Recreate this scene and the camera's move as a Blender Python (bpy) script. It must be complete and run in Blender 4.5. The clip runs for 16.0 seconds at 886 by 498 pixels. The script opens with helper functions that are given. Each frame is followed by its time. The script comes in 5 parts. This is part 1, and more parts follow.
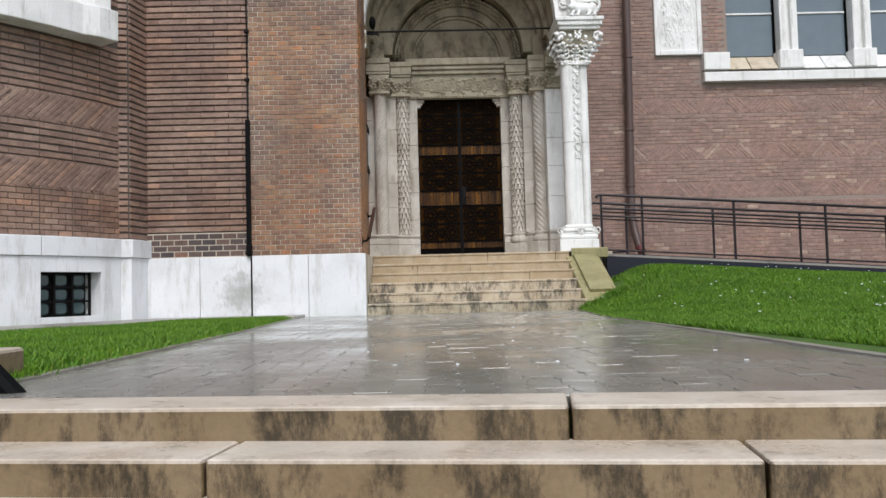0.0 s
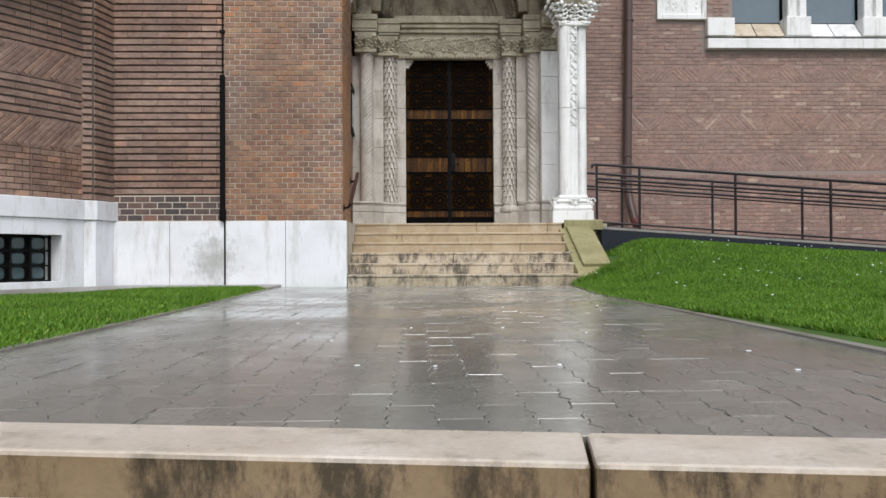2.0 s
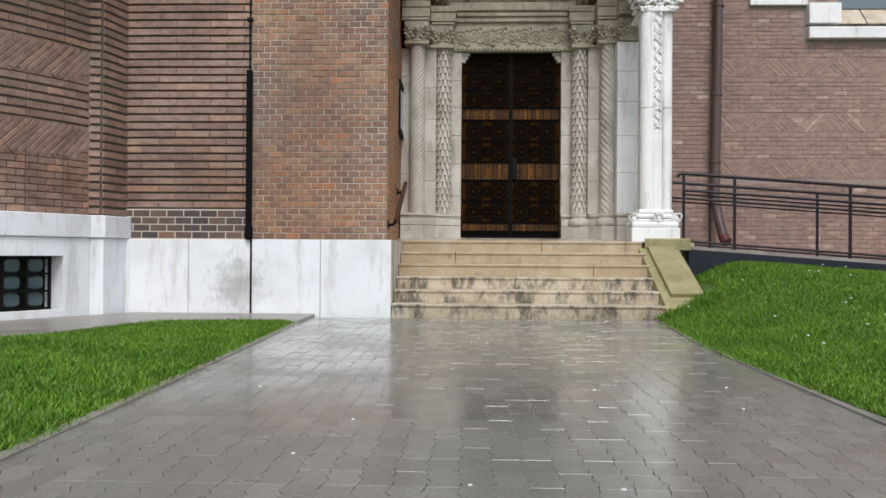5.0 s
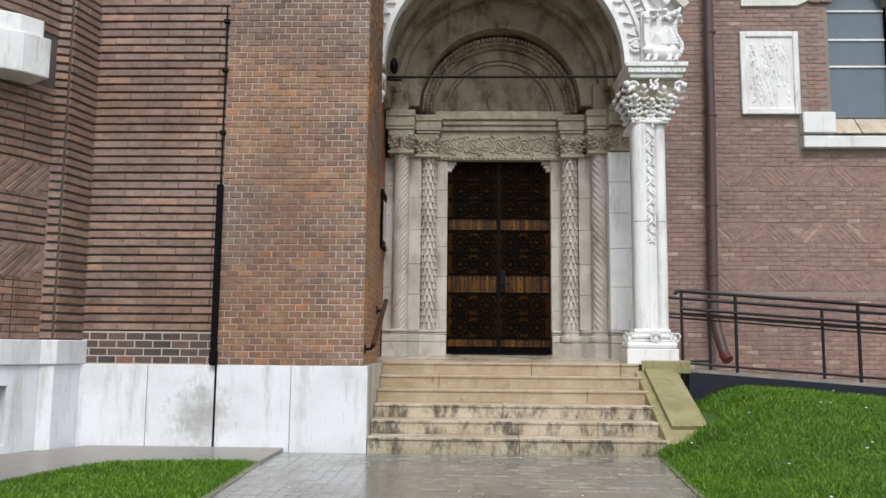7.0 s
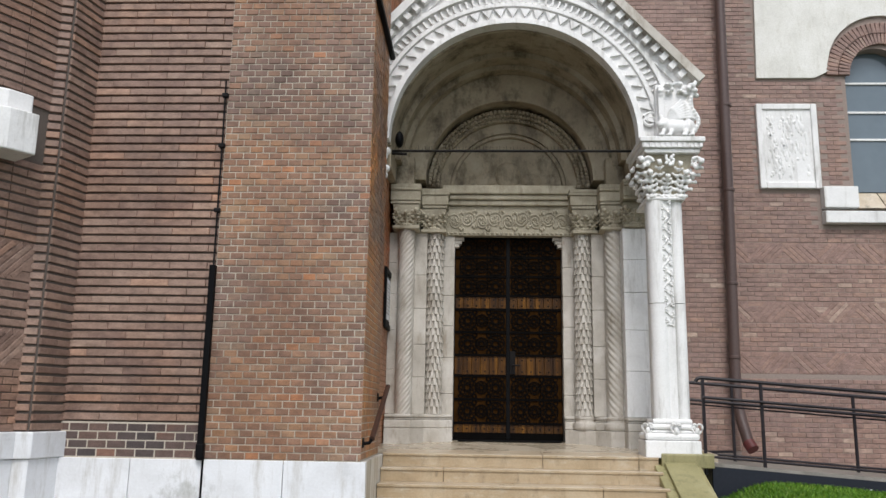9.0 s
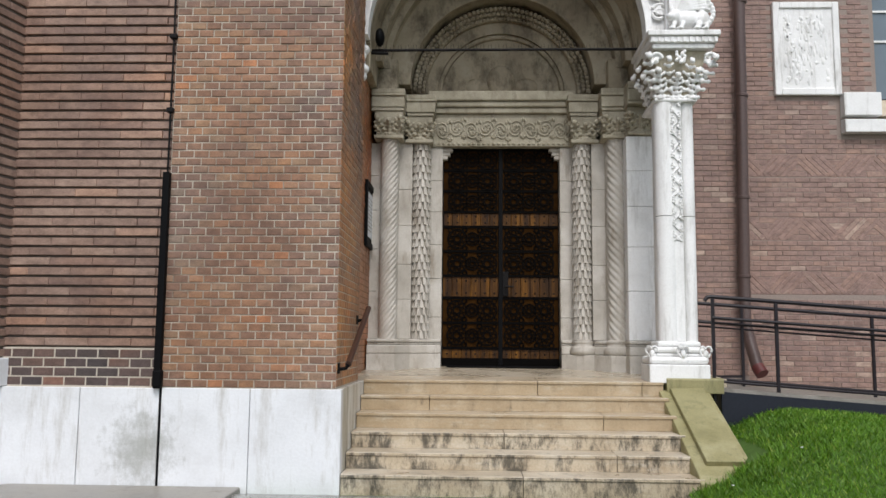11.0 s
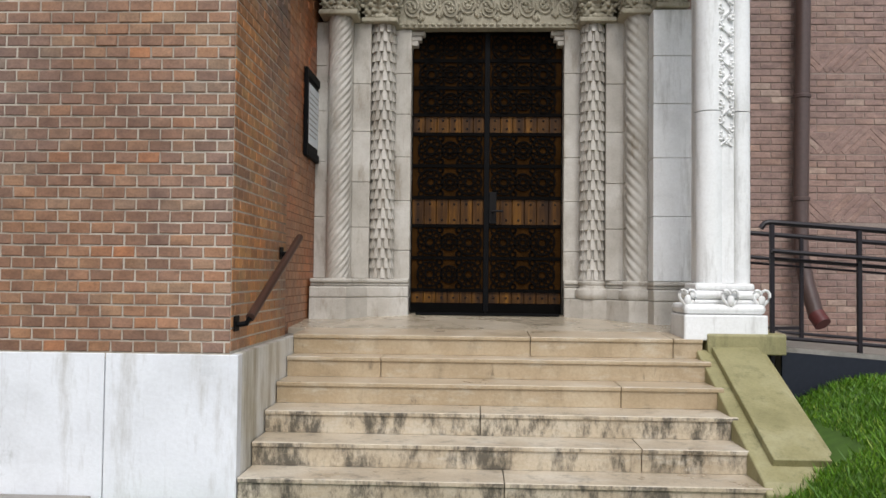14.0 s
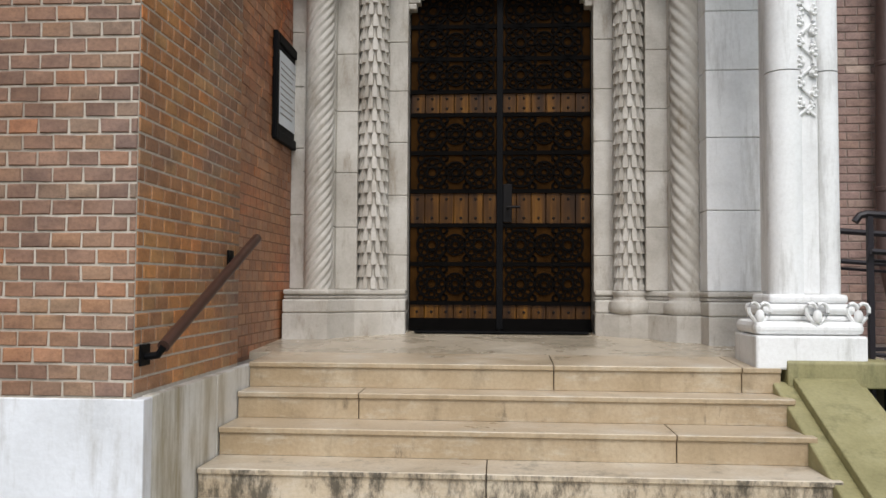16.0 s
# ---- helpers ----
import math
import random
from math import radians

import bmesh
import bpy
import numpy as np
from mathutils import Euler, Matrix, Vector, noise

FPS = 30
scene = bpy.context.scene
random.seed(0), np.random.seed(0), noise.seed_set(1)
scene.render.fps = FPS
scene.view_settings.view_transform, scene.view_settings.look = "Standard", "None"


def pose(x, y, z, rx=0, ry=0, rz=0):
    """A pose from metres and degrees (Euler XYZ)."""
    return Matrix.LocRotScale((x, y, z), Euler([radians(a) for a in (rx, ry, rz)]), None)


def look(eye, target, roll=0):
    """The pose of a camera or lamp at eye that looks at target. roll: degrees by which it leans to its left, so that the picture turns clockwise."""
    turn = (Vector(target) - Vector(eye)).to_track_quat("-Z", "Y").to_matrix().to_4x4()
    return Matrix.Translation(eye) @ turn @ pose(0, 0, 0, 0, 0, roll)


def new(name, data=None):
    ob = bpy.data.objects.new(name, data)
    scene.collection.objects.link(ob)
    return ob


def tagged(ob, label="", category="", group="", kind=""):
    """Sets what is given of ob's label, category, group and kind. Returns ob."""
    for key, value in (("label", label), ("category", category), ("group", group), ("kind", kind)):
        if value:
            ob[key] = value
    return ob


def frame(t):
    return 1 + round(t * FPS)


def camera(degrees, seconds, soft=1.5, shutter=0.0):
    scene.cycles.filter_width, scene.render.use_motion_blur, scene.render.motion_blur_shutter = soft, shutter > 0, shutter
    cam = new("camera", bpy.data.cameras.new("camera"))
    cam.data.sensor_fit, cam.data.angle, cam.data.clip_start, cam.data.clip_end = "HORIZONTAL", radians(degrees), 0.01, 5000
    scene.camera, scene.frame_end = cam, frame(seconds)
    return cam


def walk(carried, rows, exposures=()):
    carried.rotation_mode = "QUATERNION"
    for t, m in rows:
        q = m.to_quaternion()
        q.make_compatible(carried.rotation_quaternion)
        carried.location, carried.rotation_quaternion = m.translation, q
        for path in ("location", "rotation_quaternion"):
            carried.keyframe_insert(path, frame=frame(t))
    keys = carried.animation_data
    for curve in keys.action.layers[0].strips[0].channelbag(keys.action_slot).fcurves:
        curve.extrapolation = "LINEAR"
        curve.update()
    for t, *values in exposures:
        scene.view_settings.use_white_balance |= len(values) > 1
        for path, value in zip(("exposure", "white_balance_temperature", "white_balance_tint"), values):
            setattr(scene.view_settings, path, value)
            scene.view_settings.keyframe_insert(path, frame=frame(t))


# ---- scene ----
cam = camera(57.0, 16.0)
PATH = [
    (0, (-0.643, -15.935, 0.337), (-0.608, -13.938, 0.439), -1.5),
    (0.5, (-0.655, -15.823, 0.363), (-0.584, -13.825, 0.403), -1.0),
    (1, (-0.649, -15.754, 0.393), (-0.568, -13.756, 0.426), -0.7),
    (1.5, (-0.632, -15.508, 0.392), (-0.55, -13.51, 0.423), -0.6),
    (2, (-0.591, -15.236, 0.39), (-0.529, -13.237, 0.413), -0.3),
    (2.5, (-0.539, -15.016, 0.401), (-0.519, -13.016, 0.413), -0.2),
    (3, (-0.601, -14.697, 0.487), (-0.627, -12.698, 0.476), 0.0),
    (3.5, (-0.63, -14.352, 0.541), (-0.703, -12.353, 0.514), 0.3),
    (6, (-0.629, -13.089, 0.942), (-0.687, -11.092, 1.032), 0.4),
    (6.5, (-0.578, -12.94, 1.033), (-0.631, -10.946, 1.183), 0.4),
    (7, (-0.504, -12.831, 1.175), (-0.56, -10.846, 1.41), 0.5),
    (7.5, (-0.35, -12.739, 1.309), (-0.426, -10.765, 1.624), 0.7),
    (8, (-0.254, -12.649, 1.482), (-0.348, -10.691, 1.879), 1.1),
    (8.5, (-0.349, -12.511, 1.506), (-0.436, -10.565, 1.959), 1.0),
    (9, (-0.456, -12.317, 1.483), (-0.54, -10.357, 1.87), 0.9),
    (9.5, (-0.523, -12.207, 1.4), (-0.6, -10.224, 1.649), 0.7),
    (12, (-0.231, -10.452, 1.422), (-0.302, -8.462, 1.618), 0.5),
    (12.5, (-0.179, -10.027, 1.44), (-0.251, -8.034, 1.592), 0.5),
    (13, (-0.152, -9.599, 1.439), (-0.218, -7.603, 1.549), 0.5),
    (13.5, (-0.103, -9.22, 1.447), (-0.18, -7.223, 1.53), 0.5),
    (14, (-0.091, -8.766, 1.453), (-0.172, -6.768, 1.519), 0.6),
    (14.5, (-0.067, -8.364, 1.452), (-0.165, -6.368, 1.526), 0.5),
    (15, (-0.001, -7.977, 1.471), (-0.134, -5.983, 1.55), 0.5),
    (15.5, (0.034, -7.629, 1.453), (-0.115, -5.637, 1.548), 0.2),
    (16, (0.021, -7.245, 1.471), (-0.119, -5.251, 1.556), 0.3),
]
walk(cam, [(t, look(eye, target, roll)) for t, eye, target, roll in PATH])

# ---- world, light ----
world = bpy.data.worlds.new("overcast")
scene.world = world
world.use_nodes = True
wn = world.node_tree
sky = wn.nodes.new("ShaderNodeTexSky")
sky.sky_type, sky.sun_disc = "NISHITA", False
sky.sun_elevation, sky.sun_rotation = radians(52), radians(172)
sky.air_density, sky.dust_density, sky.ozone_density = 1.0, 1.5, 1.0
hsv = wn.nodes.new("ShaderNodeHueSaturation")
hsv.inputs["Saturation"].default_value = 0.5
wn.links.new(sky.outputs[0], hsv.inputs["Color"])
wn.links.new(hsv.outputs[0], wn.nodes["Background"].inputs[0])
wn.nodes["Background"].inputs[1].default_value = 0.15
sun = new("sun", bpy.data.lights.new("sun", "SUN"))
sun.data.energy, sun.data.angle, sun.data.color = 1.6, radians(22), (1.0, 0.99, 0.985)
sun.matrix_world = look((2.5, -18.5, 24), (0, 0, 0))
scene.view_settings.exposure = 0.34


# ---- materials ----
def material(name, rough=0.7, metal=0.0, spec=0.5):
    m = bpy.data.materials.new(name)
    m.use_nodes = True
    nt = m.node_tree
    b = nt.nodes["Principled BSDF"]
    b.inputs["Roughness"].default_value = rough
    b.inputs["Metallic"].default_value = metal
    b.inputs["Specular IOR Level"].default_value = spec
    return m, nt, b


def nd(nt, kind, **sets):
    n = nt.nodes.new(kind)
    for k, v in sets.items():
        n.inputs[k.replace("_", " ")].default_value = v
    return n


def noise_tex(nt, scale, detail=6, stretch=(1, 1, 1), rough=0.6):
    tc = nt.nodes.new("ShaderNodeNewGeometry")
    mp = nt.nodes.new("ShaderNodeMapping")
    mp.inputs["Scale"].default_value = stretch
    nt.links.new(tc.outputs["Position"], mp.inputs[0])
    n = nd(nt, "ShaderNodeTexNoise", Scale=scale, Detail=detail, Roughness=rough)
    nt.links.new(mp.outputs[0], n.inputs["Vector"])
    return n.outputs[0]


def ramp(nt, fac, stops, interp="LINEAR"):
    r = nt.nodes.new("ShaderNodeValToRGB")
    r.color_ramp.interpolation = interp
    while len(r.color_ramp.elements) < len(stops):
        r.color_ramp.elements.new(0.5)
    for e, (p, c) in zip(r.color_ramp.elements, stops):
        e.position, e.color = p, (*c, 1) if len(c) == 3 else (c[0], c[0], c[0], 1)
    nt.links.new(fac, r.inputs[0])
    return r.outputs[0]


def mix(nt, a, b, fac, mode="MIX"):
    m = nt.nodes.new("ShaderNodeMix")
    m.data_type, m.blend_type = "RGBA", mode
    for sock, val in ((m.inputs[0], fac), (m.inputs[6], a), (m.inputs[7], b)):
        if isinstance(val, (int, float)):
            sock.default_value = val
        elif isinstance(val, tuple):
            sock.default_value = (*val, 1)
        else:
            nt.links.new(val, sock)
    return m.outputs[2]


def bump(nt, b, height, strength=0.4, dist=0.01):
    n = nd(nt, "ShaderNodeBump", Strength=strength, Distance=dist)
    nt.links.new(height, n.inputs["Height"])
    nt.links.new(n.outputs[0], b.inputs["Normal"])


def brick_material(name, stops, dirt=0.5, gloss=0.6, ochre=(0.5, 0.68), tint=(1.45, 1.0, 0.7)):
    m, nt, b = material(name, gloss)
    oi, ge = nt.nodes.new("ShaderNodeObjectInfo"), nt.nodes.new("ShaderNodeNewGeometry")
    add = nt.nodes.new("ShaderNodeMath")
    nt.links.new(oi.outputs["Random"], add.inputs[0])
    nt.links.new(ge.outputs["Random Per Island"], add.inputs[1])
    fr = nt.nodes.new("ShaderNodeMath")
    fr.operation = "FRACT"
    nt.links.new(add.outputs[0], fr.inputs[0])
    col = ramp(nt, fr.outputs[0], stops)
    big = noise_tex(nt, 0.9, 4)
    col = mix(nt, col, mix(nt, col, (0.55, 0.5, 0.5), 1.0, "MULTIPLY"), ramp(nt, big, [(0.42, (0,)), (0.7, (dirt,))]))
    warm = noise_tex(nt, 0.55, 3, (1, 1, 1.6))
    col = mix(nt, col, mix(nt, col, tint, 1.0, "MULTIPLY"), ramp(nt, warm, [(ochre[0], (0,)), (ochre[1], (0.8,))]))
    blotch = noise_tex(nt, 7.0, 7, (1, 1, 1.7), 0.72)
    col = mix(nt, col, mix(nt, col, (0.5, 0.47, 0.46), 1.0, "MULTIPLY"), ramp(nt, blotch, [(0.46, (0,)), (0.68, (0.75,))]))
    col = mix(nt, col, mix(nt, col, (1.35, 1.33, 1.32), 1.0, "MULTIPLY"), ramp(nt, blotch, [(0.28, (0.9,)), (0.45, (0,))]))
    fine = noise_tex(nt, 60, 5)
    col = mix(nt, col, mix(nt, col, (0.6, 0.58, 0.56), 1.0, "MULTIPLY"), ramp(nt, fine, [(0.45, (0,)), (0.75, (0.7,))]))
    nt.links.new(col, b.inputs["Base Color"])
    bump(nt, b, fine, 0.5, 0.004)
    return m


def stone_material(name, base, dark, light, stain=(0.2, 0.15, 0.08), amount=0.5, rough=0.6, scale=1.0, drip=(1, 1, 0.3), grime=None, worn=(0.82, 0.78, 0.7), blot=None, foul=0.49, grain=0.6, lo=0.54):
    m, nt, b = material(name, rough)
    big, fine = noise_tex(nt, 1.7 * scale, 5), noise_tex(nt, 35 * scale, 6)
    col = ramp(nt, big, [(0.3, dark), (0.5, base), (0.7, light)])
    st = noise_tex(nt, 5.0 * scale, 7, drip, 0.7)
    col = mix(nt, col, stain, ramp(nt, st, [(lo, (0,)), (lo + 0.18, (amount,))]))
    if blot:
        where, size, tone = blot
        ge = nt.nodes.new("ShaderNodeNewGeometry")
        gap = nt.nodes.new("ShaderNodeVectorMath")
        gap.operation = "DISTANCE"
        gap.inputs[1].default_value = where
        nt.links.new(ge.outputs["Position"], gap.inputs[0])
        wob = nt.nodes.new("ShaderNodeMath")
        wob.operation = "MULTIPLY_ADD"
        wob.inputs[1].default_value, wob.inputs[2].default_value = 2.4 * size, -1.15 * size
        nt.links.new(noise_tex(nt, 9, 8, (1, 1, 0.7), 0.75), wob.inputs[0])
        tot = nt.nodes.new("ShaderNodeMath")
        nt.links.new(gap.outputs["Value"], tot.inputs[0])
        nt.links.new(wob.outputs[0], tot.inputs[1])
        col = mix(nt, col, tone, ramp(nt, tot.outputs[0], [(size * 0.2, (0.6,)), (size * 0.62, (0.35,)), (size, (0,))]))
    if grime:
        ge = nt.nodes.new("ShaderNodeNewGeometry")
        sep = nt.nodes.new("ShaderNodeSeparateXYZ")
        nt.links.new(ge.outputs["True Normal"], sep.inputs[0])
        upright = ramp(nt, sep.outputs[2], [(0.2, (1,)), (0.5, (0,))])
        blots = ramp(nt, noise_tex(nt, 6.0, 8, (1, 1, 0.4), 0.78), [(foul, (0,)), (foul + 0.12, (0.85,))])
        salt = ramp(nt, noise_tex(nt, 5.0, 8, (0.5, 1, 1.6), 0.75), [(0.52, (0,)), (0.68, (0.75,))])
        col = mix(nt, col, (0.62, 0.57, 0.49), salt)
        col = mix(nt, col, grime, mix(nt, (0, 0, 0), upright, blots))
        # the worn factor darkens every upright face evenly, apart from the blots
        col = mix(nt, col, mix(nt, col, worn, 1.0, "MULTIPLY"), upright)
    col = mix(nt, col, mix(nt, col, (0.72, 0.7, 0.67), 1.0, "MULTIPLY"), ramp(nt, fine, [(0.4, (0,)), (0.75, (grain,))]))
    nt.links.new(col, b.inputs["Base Color"])
    nt.links.new(ramp(nt, big, [(0.3, (rough - 0.15,)), (0.7, (rough + 0.1,))]), b.inputs["Roughness"])
    bump(nt, b, fine, 0.35, 0.006)
    return m


def plain_material(name, col, rough=0.5, metal=0.0, var=0.35, scale=25, spec=0.5):
    m, nt, b = material(name, rough, metal, spec)
    fine = noise_tex(nt, scale, 5)
    c = mix(nt, tuple(x * (1 - var) for x in col), tuple(min(1, x * (1 + var)) for x in col), fine)
    nt.links.new(c, b.inputs["Base Color"])
    bump(nt, b, fine, 0.2, 0.003)
    return m


BROWN = [(0.0, (0.192, 0.122, 0.093)), (0.2, (0.248, 0.149, 0.107)), (0.45, (0.221, 0.141, 0.110)), (0.65, (0.280, 0.167, 0.112)), (0.82, (0.251, 0.182, 0.136)), (0.94, (0.303, 0.182, 0.114)), (0.985, (0.329, 0.176, 0.107)), (1.0, (0.373, 0.181, 0.097))]
DARK = [(0.0, (0.241, 0.153, 0.119)), (0.4, (0.321, 0.212, 0.162)), (0.7, (0.280, 0.184, 0.142)), (0.93, (0.357, 0.246, 0.190)), (1.0, (0.410, 0.246, 0.170))]
PURPLE = [(0.0, (0.264, 0.172, 0.142)), (0.3, (0.304, 0.200, 0.168)), (0.6, (0.285, 0.185, 0.157)), (0.88, (0.328, 0.209, 0.164)), (0.96, (0.353, 0.253, 0.209)), (1.0, (0.447, 0.330, 0.265))]
M_BRICK = brick_material("brown_brick", BROWN, 0.85, 0.6, (0.42, 0.62), (1.4, 1.17, 0.86))
M_BRICKS = brick_material("ochre_stained_brick", BROWN, 0.75, 0.5, (0.36, 0.54), (2.0, 1.4, 0.62))
M_BRICKD = brick_material("dark_long_brick", DARK, 0.7, 0.6, (0.5, 0.68), (1.2, 1.06, 0.92))
M_BRICKP = brick_material("purple_brick", PURPLE, 0.35, 0.65, (0.45, 0.65), (1.14, 1.1, 1.04))


def mortar_material():
    """Lime mortar, pale where fresh and brown where soot and damp have settled."""
    m, nt, b = material("grey_mortar", 0.92)
    patch, fine = noise_tex(nt, 0.9, 5, (1, 1, 0.8)), noise_tex(nt, 45, 5)
    c = ramp(nt, patch, [(0.46, (0.53, 0.475, 0.4)), (0.57, (0.42, 0.365, 0.3)), (0.68, (0.22, 0.18, 0.145))])
    c = mix(nt, c, mix(nt, c, (0.7, 0.67, 0.62), 1.0, "MULTIPLY"), ramp(nt, fine, [(0.4, (0,)), (0.7, (0.6,))]))
    nt.links.new(c, b.inputs["Base Color"])
    bump(nt, b, fine, 0.4, 0.004)
    return m


M_MORTAR = mortar_material()
M_MORTARO = plain_material("damp_orange_mortar", (0.2, 0.1, 0.055), 0.7, 0, 0.4, 30)
M_BRICKF = brick_material("dark_clinker_brick", [(0.0, (0.06, 0.046, 0.046)), (0.4, (0.095, 0.066, 0.06)), (0.7, (0.125, 0.08, 0.068)), (0.93, (0.15, 0.09, 0.07)), (1.0, (0.28, 0.13, 0.085))], 0.4, 0.5)
M_MORTARD = plain_material("dark_mortar", (0.105, 0.085, 0.072), 0.95, 0, 0.3, 40)
M_BRICKO = brick_material("damp_orange_brick", [(0.0, (0.3, 0.125, 0.05)), (0.5, (0.42, 0.175, 0.068)), (0.8, (0.37, 0.185, 0.095)), (1.0, (0.47, 0.225, 0.1))], 0.8, 0.4)
M_MORTARP = plain_material("brown_mortar", (0.27, 0.215, 0.185), 0.95, 0, 0.3, 40)
M_MARBLE = stone_material("weathered_white_marble", (0.745, 0.755, 0.775), (0.65, 0.655, 0.665), (0.79, 0.8, 0.82), (0.36, 0.33, 0.28), 0.6, 0.4, 1.0, (1, 1, 0.16), grain=0.22, lo=0.52, blot=((-3.47, -3.6, 0.38), 0.42, (0.22, 0.22, 0.18)))
M_MARBLES = stone_material("stained_marble", (0.66, 0.64, 0.58), (0.52, 0.48, 0.4), (0.76, 0.75, 0.72), (0.24, 0.19, 0.09), 0.8, 0.45, 0.9, (1, 1, 0.14), grain=0.3, lo=0.47)
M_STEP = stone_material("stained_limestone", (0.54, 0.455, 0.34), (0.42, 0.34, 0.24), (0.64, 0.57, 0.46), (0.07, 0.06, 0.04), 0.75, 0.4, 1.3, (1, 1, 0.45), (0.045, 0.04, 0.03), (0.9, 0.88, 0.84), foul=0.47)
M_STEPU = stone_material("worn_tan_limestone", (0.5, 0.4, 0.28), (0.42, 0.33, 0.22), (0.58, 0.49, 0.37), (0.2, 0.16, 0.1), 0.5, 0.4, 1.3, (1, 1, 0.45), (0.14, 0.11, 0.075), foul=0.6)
M_LAND = stone_material("worn_limestone", (0.47, 0.4, 0.3), (0.36, 0.31, 0.23), (0.56, 0.49, 0.39), (0.17, 0.14, 0.1), 0.5, 0.3)
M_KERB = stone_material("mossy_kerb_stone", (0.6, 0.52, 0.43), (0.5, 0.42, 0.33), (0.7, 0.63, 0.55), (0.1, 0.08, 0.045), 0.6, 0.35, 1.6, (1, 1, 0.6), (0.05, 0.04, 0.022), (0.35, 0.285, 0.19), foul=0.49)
M_PORTAL = stone_material("portal_limestone", (0.5, 0.465, 0.41), (0.38, 0.345, 0.295), (0.62, 0.59, 0.54), (0.21, 0.155, 0.095), 0.7, 0.6, 1.4, grain=0.4)
# grimy tone of the carvings, also used as shade on the capital's bell
M_CARVE = stone_material("grimy_and_shade_stone", (0.4, 0.36, 0.27), (0.28, 0.25, 0.18), (0.5, 0.46, 0.36), (0.12, 0.1, 0.06), 0.6, 0.75, 2.0)
M_WHITE = stone_material("white_carved_marble", (0.79, 0.785, 0.77), (0.68, 0.675, 0.66), (0.835, 0.83, 0.82), (0.27, 0.25, 0.21), 0.6, 0.5, 1.2, (1, 1, 0.14), grain=0.3, lo=0.53)
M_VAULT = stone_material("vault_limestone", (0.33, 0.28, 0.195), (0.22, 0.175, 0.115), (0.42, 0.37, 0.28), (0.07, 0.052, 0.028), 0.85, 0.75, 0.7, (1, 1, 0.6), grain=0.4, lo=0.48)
M_MOSS = stone_material("mossy_sandstone", (0.3, 0.27, 0.13), (0.22, 0.2, 0.09), (0.38, 0.35, 0.2), (0.1, 0.1, 0.04), 0.6, 0.6, 1.5)
M_PLASTER = stone_material("white_plaster", (0.74, 0.73, 0.68), (0.64, 0.63, 0.58), (0.8, 0.79, 0.75), (0.45, 0.42, 0.33), 0.4, 0.85, 1.5)
M_IRON = plain_material("black_iron", (0.009, 0.008, 0.008), 0.55, 0, 0.35, 25, 0.12)
# also coats solids that stand in for unlit space
M_BLACK = plain_material("black_paint_and_void", (0.004, 0.004, 0.0045), 0.55, 0, 0.35, 25, 0.08)
M_RAIL = plain_material("dark_rail_paint", (0.014, 0.011, 0.014), 0.4, 0, 0.35, 25, 0.25)
M_RUST = plain_material("brown_painted_pipe", (0.075, 0.045, 0.038), 0.4)
M_RUSTR = plain_material("rusty_handrail", (0.05, 0.022, 0.014), 0.45)
M_RED = plain_material("red_pipe_shoe", (0.1, 0.02, 0.018), 0.5)
M_RAMP = plain_material("dark_ramp_sheet", (0.016, 0.019, 0.027), 0.55, 0, 0.35, 25, 0.2)
M_CONC = stone_material("wet_concrete", (0.26, 0.24, 0.21), (0.18, 0.17, 0.15), (0.33, 0.31, 0.27), (0.1, 0.09, 0.06), 0.5, 0.4)
M_PAPER = plain_material("notice_paper", (0.7, 0.72, 0.74), 0.6, 0, 0.08, 8)
# colour of a sheet added to darken gaps in the door's ironwork
M_GAP = plain_material("dark_door_gap", (0.03, 0.013, 0.003), 0.8, 0, 0.9, 9, 0.03)
M_DIRON = plain_material("rusty_wrought_iron", (0.003, 0.0025, 0.0022), 0.65, 0.0, 0.5, 12, 0.04)
M_SOIL = plain_material("soil", (0.055, 0.115, 0.012), 0.95, 0, 0.5, 9)
M_ASPHALT = plain_material("wet_asphalt", (0.05, 0.05, 0.05), 0.4, 0, 0.3, 60)


def door_wood():
    m, nt, b = material("door_boards", 0.5, 0, 0.2)
    g = noise_tex(nt, 14, 6, (1, 1, 0.06))
    f = noise_tex(nt, 2.0, 4)
    c = ramp(nt, g, [(0.3, (0.018, 0.007, 0.002)), (0.52, (0.078, 0.031, 0.003)), (0.72, (0.21, 0.088, 0.008))])
    c = mix(nt, c, mix(nt, c, (0.35, 0.3, 0.25), 1.0, "MULTIPLY"), ramp(nt, f, [(0.4, (0,)), (0.7, (0.8,))]))
    nt.links.new(c, b.inputs["Base Color"])
    bump(nt, b, g, 0.3, 0.004)
    return m


